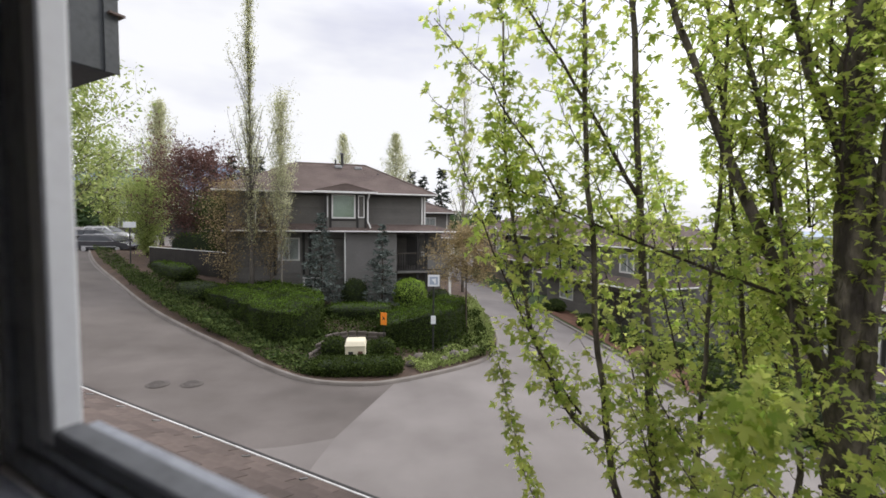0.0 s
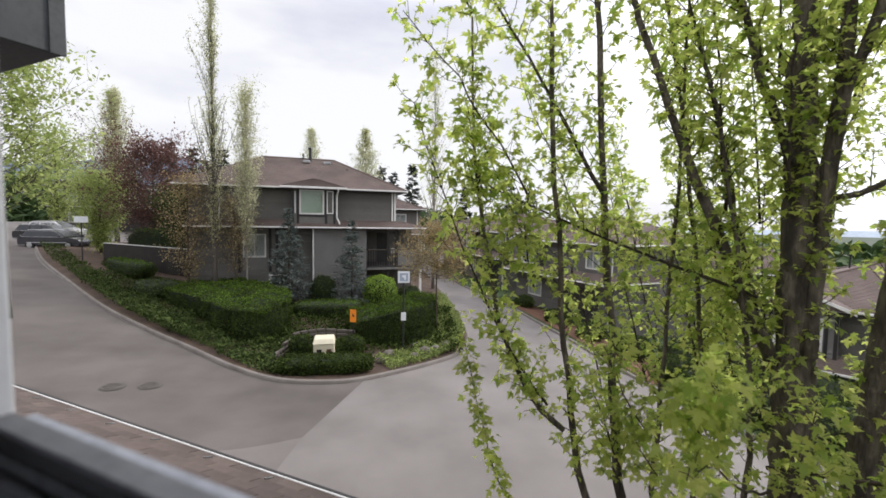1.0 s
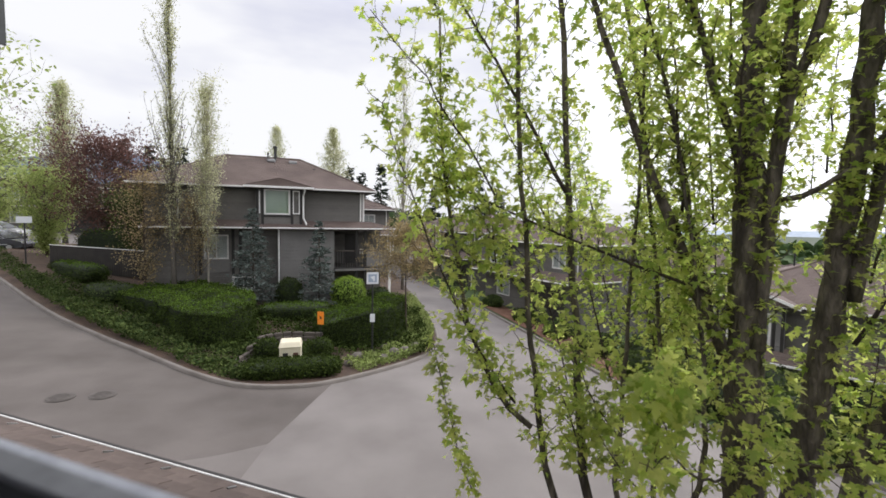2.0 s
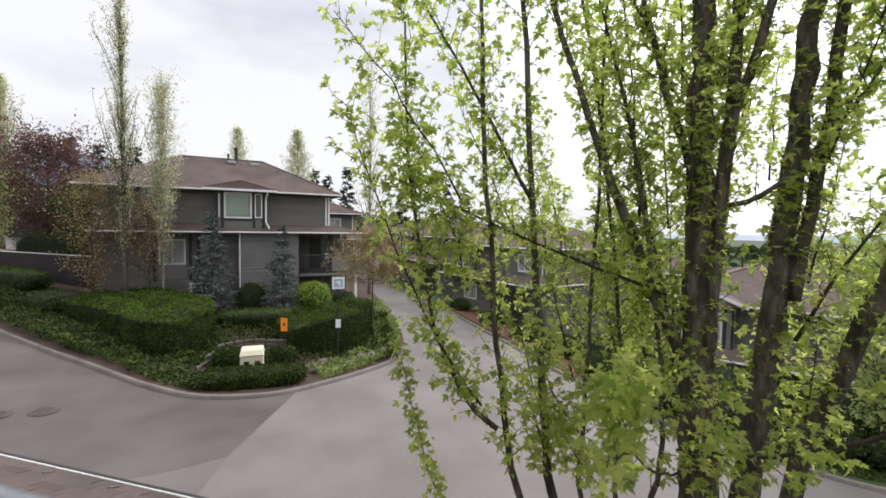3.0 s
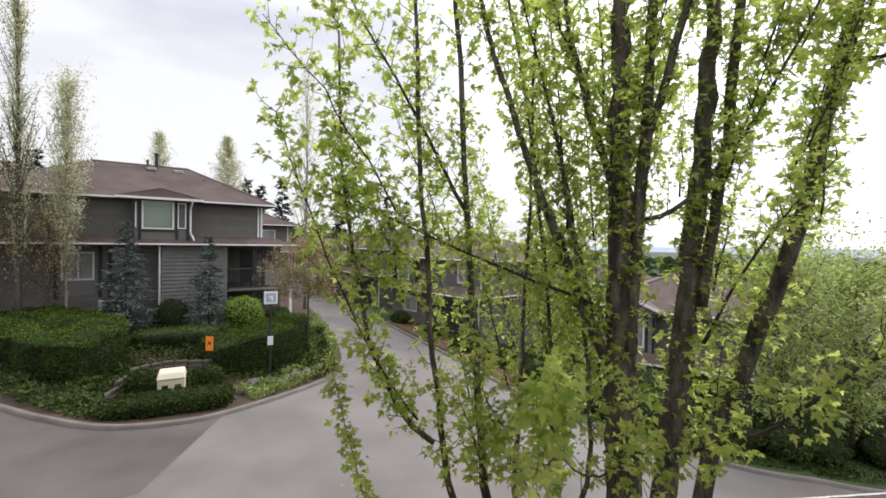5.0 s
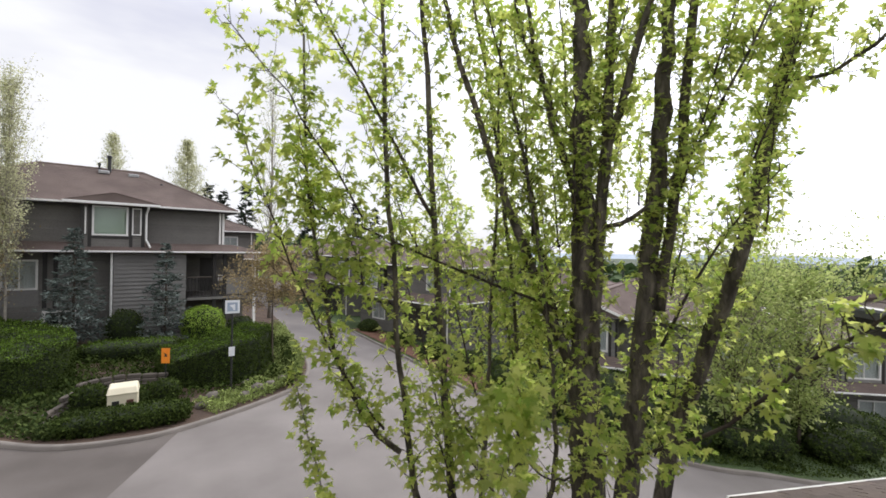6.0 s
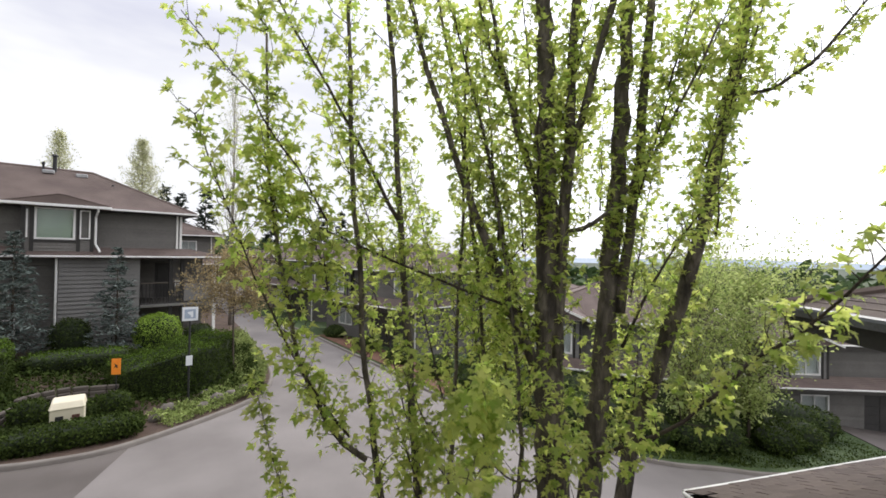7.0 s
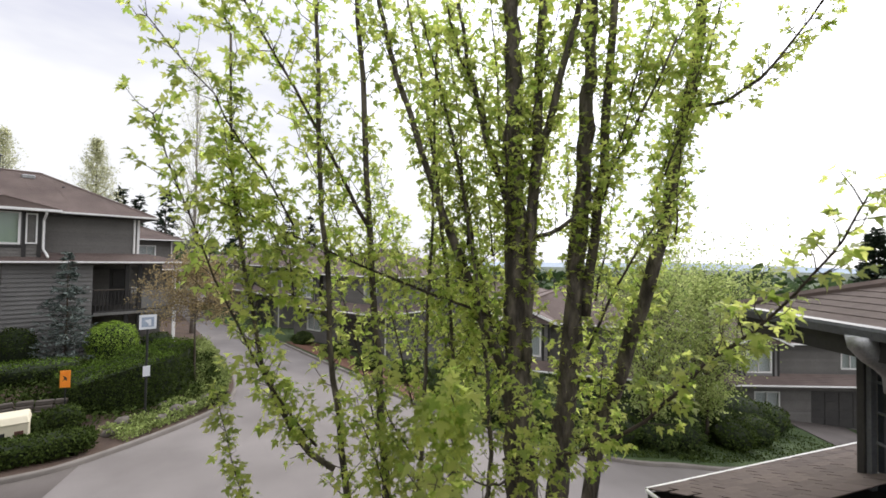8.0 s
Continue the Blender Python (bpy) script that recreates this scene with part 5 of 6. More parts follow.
cover("grass", bank_strip(0.02, 0.5, 0.3, 4.0), 16000, 0.08, LEAF_HEDGE, "green grass along the bank", 12, 0.06, "grass")
for i, (x, y, s) in enumerate(((24.9, 10.2, 1.5), (22.0, 10.0, 1.2), (27.0, 9.6, 1.2), (19.5, 10.4, 1.3), (16.5, 11.0, 1.2), (14.4, 12.4, 1.1), (12.8, 14.0, 0.9), (11.2, 16.6, 0.9), (10.9, 19.8, 0.9), (10.0, 22.6, 0.8), (9.2, 26.0, 0.7), (8.3, 30.5, 0.7), (18.0, 9.4, 1.0), (21.0, 8.6, 0.9), (23.5, 8.8, 1.0), (26.0, 11.5, 1.6), (22.5, 12.0, 1.6), (18.5, 12.4, 1.6), (15.2, 14.0, 1.4), (14.9, 10.3, 1.0), (13.4, 11.6, 1.2), (12.2, 13.3, 1.2), (11.4, 15.2, 1.0), (16.8, 9.6, 0.9), (13.9, 15.6, 1.6), (12.6, 18.0, 1.3))):
    shrub("bush", pose(x, y, height(x, y) + 0.05), s, s * 0.9, s * 0.62, "loose green bush on the bank by the houses", (LEAF_COVER, LEAF_HEDGE, LEAF_COVER)[i % 3], 2600, 0.11, 2.2, 40 + i, "bank bushes", 0.22, "bush")


# trees of the corner and beyond
def prof_column(f):
    return 0.085 * (1 - f) ** 0.5 + 0.015


def prof_round(f):
    return 0.34 * math.sin(math.pi * min(1, max(0.02, (f - 0.12) / 0.95))) ** 0.7


def prof_spindle(f):
    return 0.23 * (1 - f) ** 0.9 * min(1.0, f * 4) + 0.004


def prof_cone(f):
    return 0.22 * (1 - f) ** 0.8 + 0.004


def prof_vase(f):
    return 0.22 * (0.35 + 0.65 * math.sin(math.pi * min(1, f))) 


def prof_narrow(f):
    return 0.072 * (1 - f) ** 0.5 * (1 + 0.35 * math.sin(f * 23)) + 0.006


POPLAR = "tall slender poplar in thin yellow-green spring leaf"
tree("tree", on_bed(-10.9, 24.0), 18.6, POPLAR + " by the hedge", LEAF_BIRCH, BARK_GREY, prof_narrow, 77, 0.13, 0.14, 150, 80, 0.085, 0.15, 21, ragged=(0.3, 1.05))
tree("tree", on_bed(-9.3, 24.3), 11.4, "slender pale-barked birch in thin spring leaf", LEAF_BIRCH, BARK_PALE, prof_column, 74, 0.06, 0.22, 150, 80, 0.085, 0.2, 22, ragged=(0.35, 1.7))
tree("tree", on_bed(-12.3, 24.0), 6.6, "spreading tree with bronze spring leaves near the fence", LEAF_BRONZE, BARK_BROWN, prof_vase, 40, 0.08, 0.14, 80, 70, 0.095, 0.3, 23, ragged=(0.3, 1.25))
tree("tree", on_bed(-9.9, 24.2), 5.6, "small tree with bronze spring leaves among the poplars", LEAF_BRONZE, BARK_BROWN, prof_vase, 56, 0.06, 0.25, 44, 52, 0.09, 0.3, 36, ragged=(0.3, 1.2))
tree("tree", on_bed(1.2, 21.0), 5.2, "young thin tree with bronze spring leaves by the lane", LEAF_BRONZE, BARK_BROWN, prof_round, 14, 0.06, 0.48, 80, 130, 0.085, 0.22, 24, ragged=(0.4, 1.15))
tree("tree", on_bed(-19.6, 33.4), 8.6, "broad tree with dark red leaves behind the fence", LEAF_RED, BARK_BROWN, prof_round, 30, 0.16, 0.28, 130, 150, 0.15, 0.42, 25, ragged=(0.5, 1.55))
tree("tree", on_bed(-16.0, 31.0), 5.2, "dense dark green tree behind the fence", LEAF_COVER, BARK_BROWN, prof_round, 38, 0.1, 0.1, 80, 160, 0.14, 0.35, 35)
tree("tree", on_bed(-24.3, 34.6), 5.9, "rounded light green tree behind the fence", LEAF_BANK, BARK_BROWN, prof_round, 34, 0.1, 0.08, 100, 130, 0.15, 0.4, 26, ragged=(0.5, 1.4))
tree("tree", pose(-38, 48, height(-38, 48)), 9.5, "tree in thin light green leaf up the hill", LEAF_BANK, BARK_BROWN, prof_round, 44, 0.2, 0.12, 100, 90, 0.2, 0.5, 27, ragged=(0.4, 1.2))
tree("tree", pose(-30.0, 45, height(-30.0, 45)), 15.2, "tall bare-twigged tree in thin spring leaf", LEAF_BIRCH, BARK_GREY, prof_cone, 62, 0.2, 0.12, 200, 80, 0.15, 0.35, 28, ragged=(0.3, 1.1))
tree("tree", pose(-16.5, 18.2, height(-16.5, 18.2)), 10.4, "leafy light green tree beside the road", LEAF_BANK, BARK_BROWN, prof_round, 38, 0.14, 0.42, 80, 90, 0.19, 0.32, 29, ragged=(0.4, 1.15))
tree("tree", pose(-7.0, 62, height(-7, 62)), 18.6, POPLAR + " behind the roofs", LEAF_BIRCH, BARK_GREY, prof_spindle, 50, 0.16, 0.1, 190, 80, 0.17, 0.3, 30, "far poplars")
tree("tree", pose(-14.6, 62, height(-14.6, 62)), 17.6, POPLAR + " behind the roofs", LEAF_BIRCH, BARK_GREY, prof_spindle, 46, 0.16, 0.1, 170, 60, 0.17, 0.34, 31, "far poplars")
tree("tree", pose(1.6, 33.0, lift_of(1.6, 33)), 17.8, POPLAR + " by the lane", LEAF_BIRCH, BARK_PALE, prof_column, 70, 0.12, 0.2, 90, 50, 0.10, 0.25, 32)
for tx, ty, tt, sd in ((17.0, 9.9, 6.6, 33), (20.5, 9.4, 7.0, 34)):
    tree("tree", pose(tx, ty, height(tx, ty) + 0.05), tt, "spreading small tree in fresh green leaf on the bank", LEAF_BANK, BARK_BROWN, prof_round, 48, 0.09, 0.15, 110, 110, 0.13, 0.34, sd, "bank trees", ragged=(0.4, 1.25))
SPRUCE = "small blue-green spruce in front of the house"
conifer(on_bed(-7.1, 24.6), 5.6, 1.75, SPRUCE, NEEDLE, 41, "house spruces", 0.07, 19, 0.16, 40)
conifer(on_bed(-3.65, 25.4), 5.2, 1.45, SPRUCE, NEEDLE, 42, "house spruces", 0.06, 18, 0.15, 36)
for cx, cy, ct, cr, sd in ((-17.8, 35.5, 6.8, 2.2, 81), (-13.6, 34.0, 6.0, 2.0, 82), (-21.9, 40.0, 9.9, 2.2, 83), (-20.1, 40.4, 9.8, 2.0, 84)):
    conifer(on_bed(cx, cy), ct, cr, "dark green fir behind the fence", NEEDLE_DARK, sd, "fence firs", 0.1, 18, 0.34, 22)
FIR = "dark fir far behind the roofs"
for i, (x, y, z, s) in enumerate(((-5.3, 70, -0.5, 14.9), (-3.4, 70, -0.5, 14.0), (-0.3, 70, -0.5, 15.2), (17.4, 75, -2, 15.6), (21, 75, -2, 14.6), (-26, 60, 2, 13), (-30, 64, 2, 12), (-21, 60, 2, 12), (58, 60, -6, 14), (66, 50, -7, 15), (72, 44, -8, 13), (9.0, 74, -1, 13))):
    conifer(pose(x, y, z), s, s * 0.2, FIR, NEEDLE_DARK, 50 + i, "far firs", 0.18, 15, 0.7, 12)


conifer(pose(30.6, 6.0, height(30.6, 6.0)), 11.6, 2.6, "dark fir beyond the wing roof", NEEDLE_DARK, 77, "", 0.15, 24, 0.34, 26, 0.55)


# far woods and hills
def woods(name, n, place, size, label, seed):
    rng = np.random.default_rng(seed)
    at, sz = [], []
    for _ in range(n):
        x, y, z, tall = place(rng)
        for _ in range(26):
            d = rng.normal(size=3)
            d /= np.linalg.norm(d)
            at.append((x + d[0] * tall * 0.3, y + d[1] * tall * 0.3, z + tall * 0.55 + d[2] * tall * 0.45))
            sz.append(tall * size * rng.uniform(0.6, 1.4))
    ob = leaves(name, np.array(at), np.array(sz), FORESTMAT, None, OVAL_OUTLINE, 0.0, 1.0, None, rng)
    return tagged(ob, label, "woods", kind="stuff")


def wood_ring(rng):
    a = radians(rng.uniform(-60, 100))
    r = rng.uniform(95, 330)
    x, y = math.sin(a) * r, math.cos(a) * r
    z = height(x, y)
    return x, y, z, rng.uniform(5, 9) if r < 160 else rng.uniform(8, 13)


woods("far_woods", 2600, wood_ring, 0.30, "dark green wooded slopes beyond the houses", 61)


def ridge(name, a0, a1, dist, base, tall, material, label, seed, n=80):
    ms = Mesh()
    for i in range(n + 1):
        a = radians(a0 + (a1 - a0) * i / n)
        e = math.sin(math.pi * i / n) ** 0.6
        h = tall * e * (0.85 + 0.25 * noise.noise(Vector((i * 0.06, seed, 0))) + 0.05 * noise.noise(Vector((i * 0.3, seed, 3))))
        x, y = math.sin(a) * dist, math.cos(a) * dist
        ms.v += [(x, y, base), (x * 1.05, y * 1.05, base + max(h, 0))]
    for i in range(n):
        ms.f.append((2 * i, 2 * i + 2, 2 * i + 3, 2 * i + 1))
    return tagged(part(name, ms, material), label, "hill", kind="structure")


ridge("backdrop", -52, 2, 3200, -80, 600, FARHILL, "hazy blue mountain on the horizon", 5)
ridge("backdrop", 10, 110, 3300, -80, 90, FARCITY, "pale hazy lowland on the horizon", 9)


# ================= signs, cabinet, cars, fence =================
def sign_pole():
    x, y = -0.36, 17.25
    s = thing("sign_post", pose(x, y, lift_of(x, y), 0, 0, 4), "black metal post with square white sign and small lower sign", "sign")
    part("post", Mesh().tube([(0, 0, -0.1), (0, 0, 3.35)], [0.035, 0.035], 10), BLACKMETAL, s)
    pl = part("sign_panel", Mesh().box(-0.24, -0.06, 2.92, 0.24, -0.045, 3.40), SIGN_WHITE, s, "white sign panel with a blue-grey mark", bevel=0.004)
    part("mark", Mesh().box(-0.17, -0.066, 3.0, 0.17, -0.062, 3.32), SIGN_BLUE, pl)
    part("mark_figure", Mesh().add([(-0.10, -0.07, 3.22), (0.02, -0.07, 3.10), (0.02, -0.07, 3.04), (0.09, -0.07, 3.04), (0.09, -0.07, 3.26)], [(0, 1, 2, 3, 4)]), SIGN_WHITE, pl)
    part("lower_sign", Mesh().box(-0.10, -0.06, 1.36, 0.10, -0.045, 1.70), SIGN_WHITE, s, bevel=0.004)
    part("clamp", Mesh().box(-0.06, -0.045, 3.14, 0.06, 0.045, 3.18).box(-0.06, -0.045, 1.50, 0.06, 0.045, 1.54), STEEL, s)
    return s


sign_pole()

ox, oy = -2.55, 18.3
org = thing("orange_sign", pose(ox, oy, lift_of(ox, oy), 0, 0, -20), "small upright orange sign with a black mark on a thin stake", "sign")
part("stake", Mesh().tube([(0, 0, -0.1), (0, 0, 1.3)], [0.02, 0.02], 8), BLACKMETAL, org)
op = part("panel", Mesh().box(-0.145, -0.03, 0.97, 0.145, -0.01, 1.52), SIGN_ORANGE, org, bevel=0.004)
part("mark", Mesh().add([(-0.06, -0.034, 1.36), (0.05, -0.034, 1.29), (0.06, -0.034, 1.19), (-0.02, -0.034, 1.23), (-0.08, -0.034, 1.15), (-0.02, -0.034, 1.28)], [(0, 1, 2, 3, 4, 5)]), SIGN_INK, op)

bx, by = -3.35, 16.2
cab = thing("utility_cabinet", pose(bx, by, lift_of(bx, by) + 0.12, 0, 0, 8), "cream fibreglass utility cabinet with a pitched lid and two dark panels", "utility cabinet")
part("plinth", Mesh().box(-0.42, -0.35, -0.25, 0.42, 0.35, 0.08), CONCRETE, cab, bevel=0.02)
part("body", Mesh().box(-0.38, -0.32, 0.08, 0.38, 0.32, 0.62), CREAM, cab, bevel=0.02)
lidm = Mesh().add([(-0.41, -0.36, 0.62), (0.41, -0.36, 0.62), (0.41, 0.36, 0.62), (-0.41, 0.36, 0.62), (-0.36, -0.22, 0.82), (0.36, -0.22, 0.82), (0.36, 0.26, 0.86), (-0.36, 0.26, 0.86)],
                  [(0, 3, 2, 1), (4, 5, 6, 7), (0, 1, 5, 4), (1, 2, 6, 5), (2, 3, 7, 6), (3, 0, 4, 7)])
part("lid", lidm, CREAM, cab, bevel=0.03)
for px, mt in ((-0.17, SIGN_INK), (0.19, BROWNBOX)):
    pn = part("vent_panel", Mesh().box(px - 0.09, -0.335, 0.28, px + 0.09, -0.318, 0.44), mt, cab, bevel=0.005)
    part("louvre", Mesh().box(px - 0.07, -0.342, 0.33, px + 0.07, -0.336, 0.345).box(px - 0.07, -0.342, 0.38, px + 0.07, -0.336, 0.395), DARKTRIM, pn)

# stacked timber edging round the back of the cabinet bed
BED_WALL = spline([(-5.15, 15.5, 0), (-4.95, 16.7, 0), (-4.6, 17.8, 0), (-3.75, 18.35, 0), (-2.5, 18.25, 0)], 3)
for i in range(len(BED_WALL) - 1):
    p, q = BED_WALL[i], BED_WALL[i + 1]
    mid, ln = (p + q) / 2, (q - p).length
    turn = math.degrees(math.atan2(q.y - p.y, q.x - p.x))
    for k in range(min(4, 1 + (i + 1) // 2)):
        tb = part("edging_timber", Mesh().box(-ln / 2 + 0.006, -0.07, 0.0, ln / 2 - 0.006, 0.07, 0.15), TIMBER, bevel=0.03)
        back = 0.05 * k
        tb.matrix_basis = pose(mid.x - back * (q.y - p.y) / ln, mid.y + back * (q.x - p.x) / ln, lift_of(mid.x, mid.y) - 0.02 + k * 0.152 + 0.008 * math.sin(i * 2.1 + k), 0, 0, turn + math.sin(i * 5 + k * 3))
        tagged(tb, "weathered timber stacked round the cabinet bed", "edging timber", "edging timbers")


def boulder(x, y, r, seed):
    bm = bmesh.new()
    bmesh.ops.create_icosphere(bm, subdivisions=3, radius=r)
    for v in bm.verts:
        v.co *= 1 + 0.28 * noise.noise(v.co * (1.6 / r) + Vector((seed, 0, 0)))
        v.co.z *= 0.7
    ms = Mesh()
    ms.v = [tuple(v.co) for v in bm.verts]
    ms.f = [tuple(v.index for v in f.verts) for f in bm.faces]
    bm.free()
    ob = part("boulder", ms, STONE, smooth=True)
    ob.matrix_basis = pose(x, y, lift_of(x, y) + r * 0.25, 0, 0, seed * 50)
    tagged(ob, "rounded grey boulder in the planting bed", "boulder", "bed boulders")


for i, (x, y, r) in enumerate(((0.55, 17.2, 0.28), (0.95, 17.5, 0.24), (0.1, 16.7, 0.2), (-0.9, 16.9, 0.25), (-1.2, 16.2, 0.2), (1.5, 18.2, 0.2), (0.2, 17.9, 0.22))):
    boulder(x, y, r, i + 1)

# road sign up the lane
rx, ry = -21.9, 29.5
rs = thing("sign_post", pose(rx, ry, lift_of(rx, ry), 0, 0, 30), "dark green post with a small white rectangular sign", "sign")
part("post", Mesh().tube([(0, 0, -0.1), (0, 0, 3.1)], [0.04, 0.04], 10), BLACKMETAL, rs)
part("sign_panel", Mesh().box(-0.36, -0.06, 2.72, 0.36, -0.045, 3.12), SIGN_WHITE, rs, bevel=0.004)

# dark fence with a pale top rail
fence = thing("fence", pose(-21.6, 31.0, height(-21.6, 31.0) - 0.25, 0, 0, -16.6), "dark stained board fence with a pale top rail", "fence")
for i in range(44):
    part("board", Mesh().box(i * 0.17, -0.012, 0.1, i * 0.17 + 0.155, 0.012, 2.0 - i * 0.006), FENCEWOOD, fence)
for i in range(4):
    part("post", Mesh().box(i * 2.4 - 0.05, 0.02, -0.4, i * 2.4 + 0.05, 0.12, 2.0 - i * 0.08), FENCEWOOD, fence)
part("top_rail", Mesh().add([(0, -0.04, 2.02), (7.5, -0.04, 1.76), (7.5, 0.06, 1.76), (0, 0.06, 2.02), (0, -0.04, 2.06), (7.5, -0.04, 1.80), (7.5, 0.06, 1.80), (0, 0.06, 2.06)],
                            [(0, 3, 2, 1), (4, 5, 6, 7), (0, 1, 5, 4), (1, 2, 6, 5), (2, 3, 7, 6), (3, 0, 4, 7)]), WHITETRIM, fence)
fence2 = thing("fence", pose(-11.1, 28.1, height(-11.1, 28.1), 0, 0, 75), "dark stained board fence returning to the house", "fence")
for i in range(10):
    part("board", Mesh().box(i * 0.17, -0.012, -0.3, i * 0.17 + 0.155, 0.012, 2.2), FENCEWOOD, fence2)


def car(m, paint, label, estate=True):
    """An estate car: lower body, glasshouse, windows, wheels, lights and trim. Its nose points along +x."""
    c = thing("car", m, label, "car", "parked cars")
    prof = [(-2.25, 0.35), (-2.3, 0.6), (-2.25, 0.95), (-1.2, 0.98), (0.9, 0.98), (1.55, 0.92), (2.1, 0.8), (2.28, 0.6), (2.25, 0.35)]
    ms = Mesh()
    n = len(prof)
    for y, k in ((-0.90, 0.96), (-0.93, 1.0), (0.93, 1.0), (0.90, 0.96)):
        ms.v += [(x * k, y, z if z < 0.5 else 0.35 + (z - 0.35) * (0.97 if k < 1 else 1)) for x, z in prof]
    for r in range(3):
        for i in range(n):
            a, b = r * n + i, r * n + (i + 1) % n
            ms.f.append((a, b, b + n, a + n))
    ms.f += [tuple(range(n - 1, -1, -1)), tuple(range(3 * n, 4 * n))]
    body = part("body", ms, paint, c, bevel=0.02)
    cab_ = Mesh().add([(-2.15, -0.84, 0.96), (1.15, -0.84, 0.96), (1.15, 0.84, 0.96), (-2.15, 0.84, 0.96), (-1.85, -0.66, 1.50), (0.25, -0.66, 1.50), (0.25, 0.66, 1.50), (-1.85, 0.66, 1.50)],
                      [(0, 3, 2, 1), (4, 5, 6, 7), (0, 1, 5, 4), (1, 2, 6, 5), (2, 3, 7, 6), (3, 0, 4, 7)])
    part("roof", cab_, paint, c, bevel=0.04)

    def on_side(s, x0, x1, x2, x3):
        g = Mesh()
        y0, y1 = s * 0.838, s * 0.70
        g.add([(x0, y0, 1.02), (x1, y0, 1.02), (x2, y1, 1.42), (x3, y1, 1.42)], [(0, 1, 2, 3)])
        g.v = [(x, y + s * 0.008, z) for x, y, z in g.v]
        return g
    for s in (-1, 1):
        for q in ((0.0, 0.92, 0.2, 0.02), (-0.95, -0.06, -0.04, -0.9), (-1.95, -1.02, -0.98, -1.72)):
            part("side_window", on_side(s, *q), CARGLASS, c)
        part("window_trim", Mesh().box(-2.0, s * 0.85 - 0.01, 0.98, 1.0, s * 0.85 + 0.01, 1.01), CHROME, c)
        part("side_moulding", Mesh().box(-1.6, s * 0.935 - 0.012, 0.52, 1.3, s * 0.935 + 0.012, 0.58), CHROME, c)
        part("roof_rail", Mesh().tube([(-1.7, s * 0.6, 1.52), (-1.6, s * 0.6, 1.57), (0.0, s * 0.6, 1.57), (0.1, s * 0.6, 1.52)], [0.02] * 4, 6), CHROME, c)
        part("mirror", Mesh().box(0.72, s * 0.97 - 0.08, 1.0, 0.86, s * 0.97 + 0.08, 1.13), paint, c, bevel=0.03)
        part("headlight", Mesh().box(2.1, s * 0.68 - 0.18, 0.62, 2.27, s * 0.68 + 0.18, 0.76), CHROME, c, bevel=0.02)
        part("tail_light", Mesh().box(-2.3, s * 0.78 - 0.1, 0.7, -2.24, s * 0.78 + 0.1, 0.95), BROWNBOX, c, bevel=0.02)
        for wx in (-1.4, 1.4):
            w = part("wheel", Mesh().tube([(wx, s * 0.72, 0.33), (wx, s * 0.74, 0.33), (wx, s * 0.92, 0.33), (wx, s * 0.945, 0.33)], [0.29, 0.33, 0.33, 0.30], 20), RUBBER, c)
            part("rim", Mesh().tube([(wx, s * 0.93, 0.33), (wx, s * 0.955, 0.33)], [0.21, 0.19], 14), CHROME, w)
    part("windscreen", Mesh().add([(1.12, -0.76, 1.0), (1.12, 0.76, 1.0), (0.32, 0.62, 1.46), (0.32, -0.62, 1.46)], [(0, 1, 2, 3)]), CARGLASS, c).location = (0.03, 0, 0.02)
    part("rear_window", Mesh().add([(-2.14, 0.72, 1.02), (-2.14, -0.72, 1.02), (-1.9, -0.62, 1.44), (-1.9, 0.62, 1.44)], [(0, 1, 2, 3)]), CARGLASS, c).location = (-0.02, 0, 0.01)
    return c


for cx, cy, rz, paint, words in ((-29.3, 36.9, 3, CAR_DARK, "dark grey estate car with silver side trim, parked"),
                                 (-32.6, 40.2, 3, CAR_BLACK, "black estate car parked behind the grey one"),
                                 (-34.6, 43.6, 3, CAR_WHITE, "white car parked farther up the road")):
    car(pose(cx, cy, height(cx, cy) + 0.0, 0, 0, rz), paint, words)

# white hand rail by the near row house
hr = thing("hand_rail", pose(28.75, 10.26, height(28.75, 10.26) + 0.1, 0, 0, -40), "short white metal hand rail beside the house steps", "hand rail")
part("rail", Mesh().tube([(0, 0, 0), (0, 0, 0.95), (0.5, 0, 0.75), (0.9, 0, 0.55), (0.9, 0, 0)], [0.025] * 5, 8), WHITETRIM, hr)
for i in range(1, 5):
    part("baluster", Mesh().tube([(i * 0.18, 0, 0), (i * 0.18, 0, 0.92 - i * 0.07)], [0.012, 0.012], 6), WHITETRIM, hr)


# ================= the building with the window =================
U = Vector((0.88, -0.475, 0)).normalized()       # along the facade, to the right seen from inside
N = Vector((0.475, 0.88, 0)).normalized()        # outwards
FACE = Matrix(((U.x, N.x, 0, 0), (U.y, N.y, 0, 0), (0, 0, 1, 0), (0, 0, 0, 1)))   # local x along, y outwards


def local_box(name, mat, x0, y0, z0, x1, y1, z1, parent=None, bevel=0.0, label=""):
    ob = part(name, Mesh().box(x0, y0, z0, x1, y1, z1), mat, parent, label, bevel)
    if parent is None:
        ob.matrix_basis = FACE
    return ob


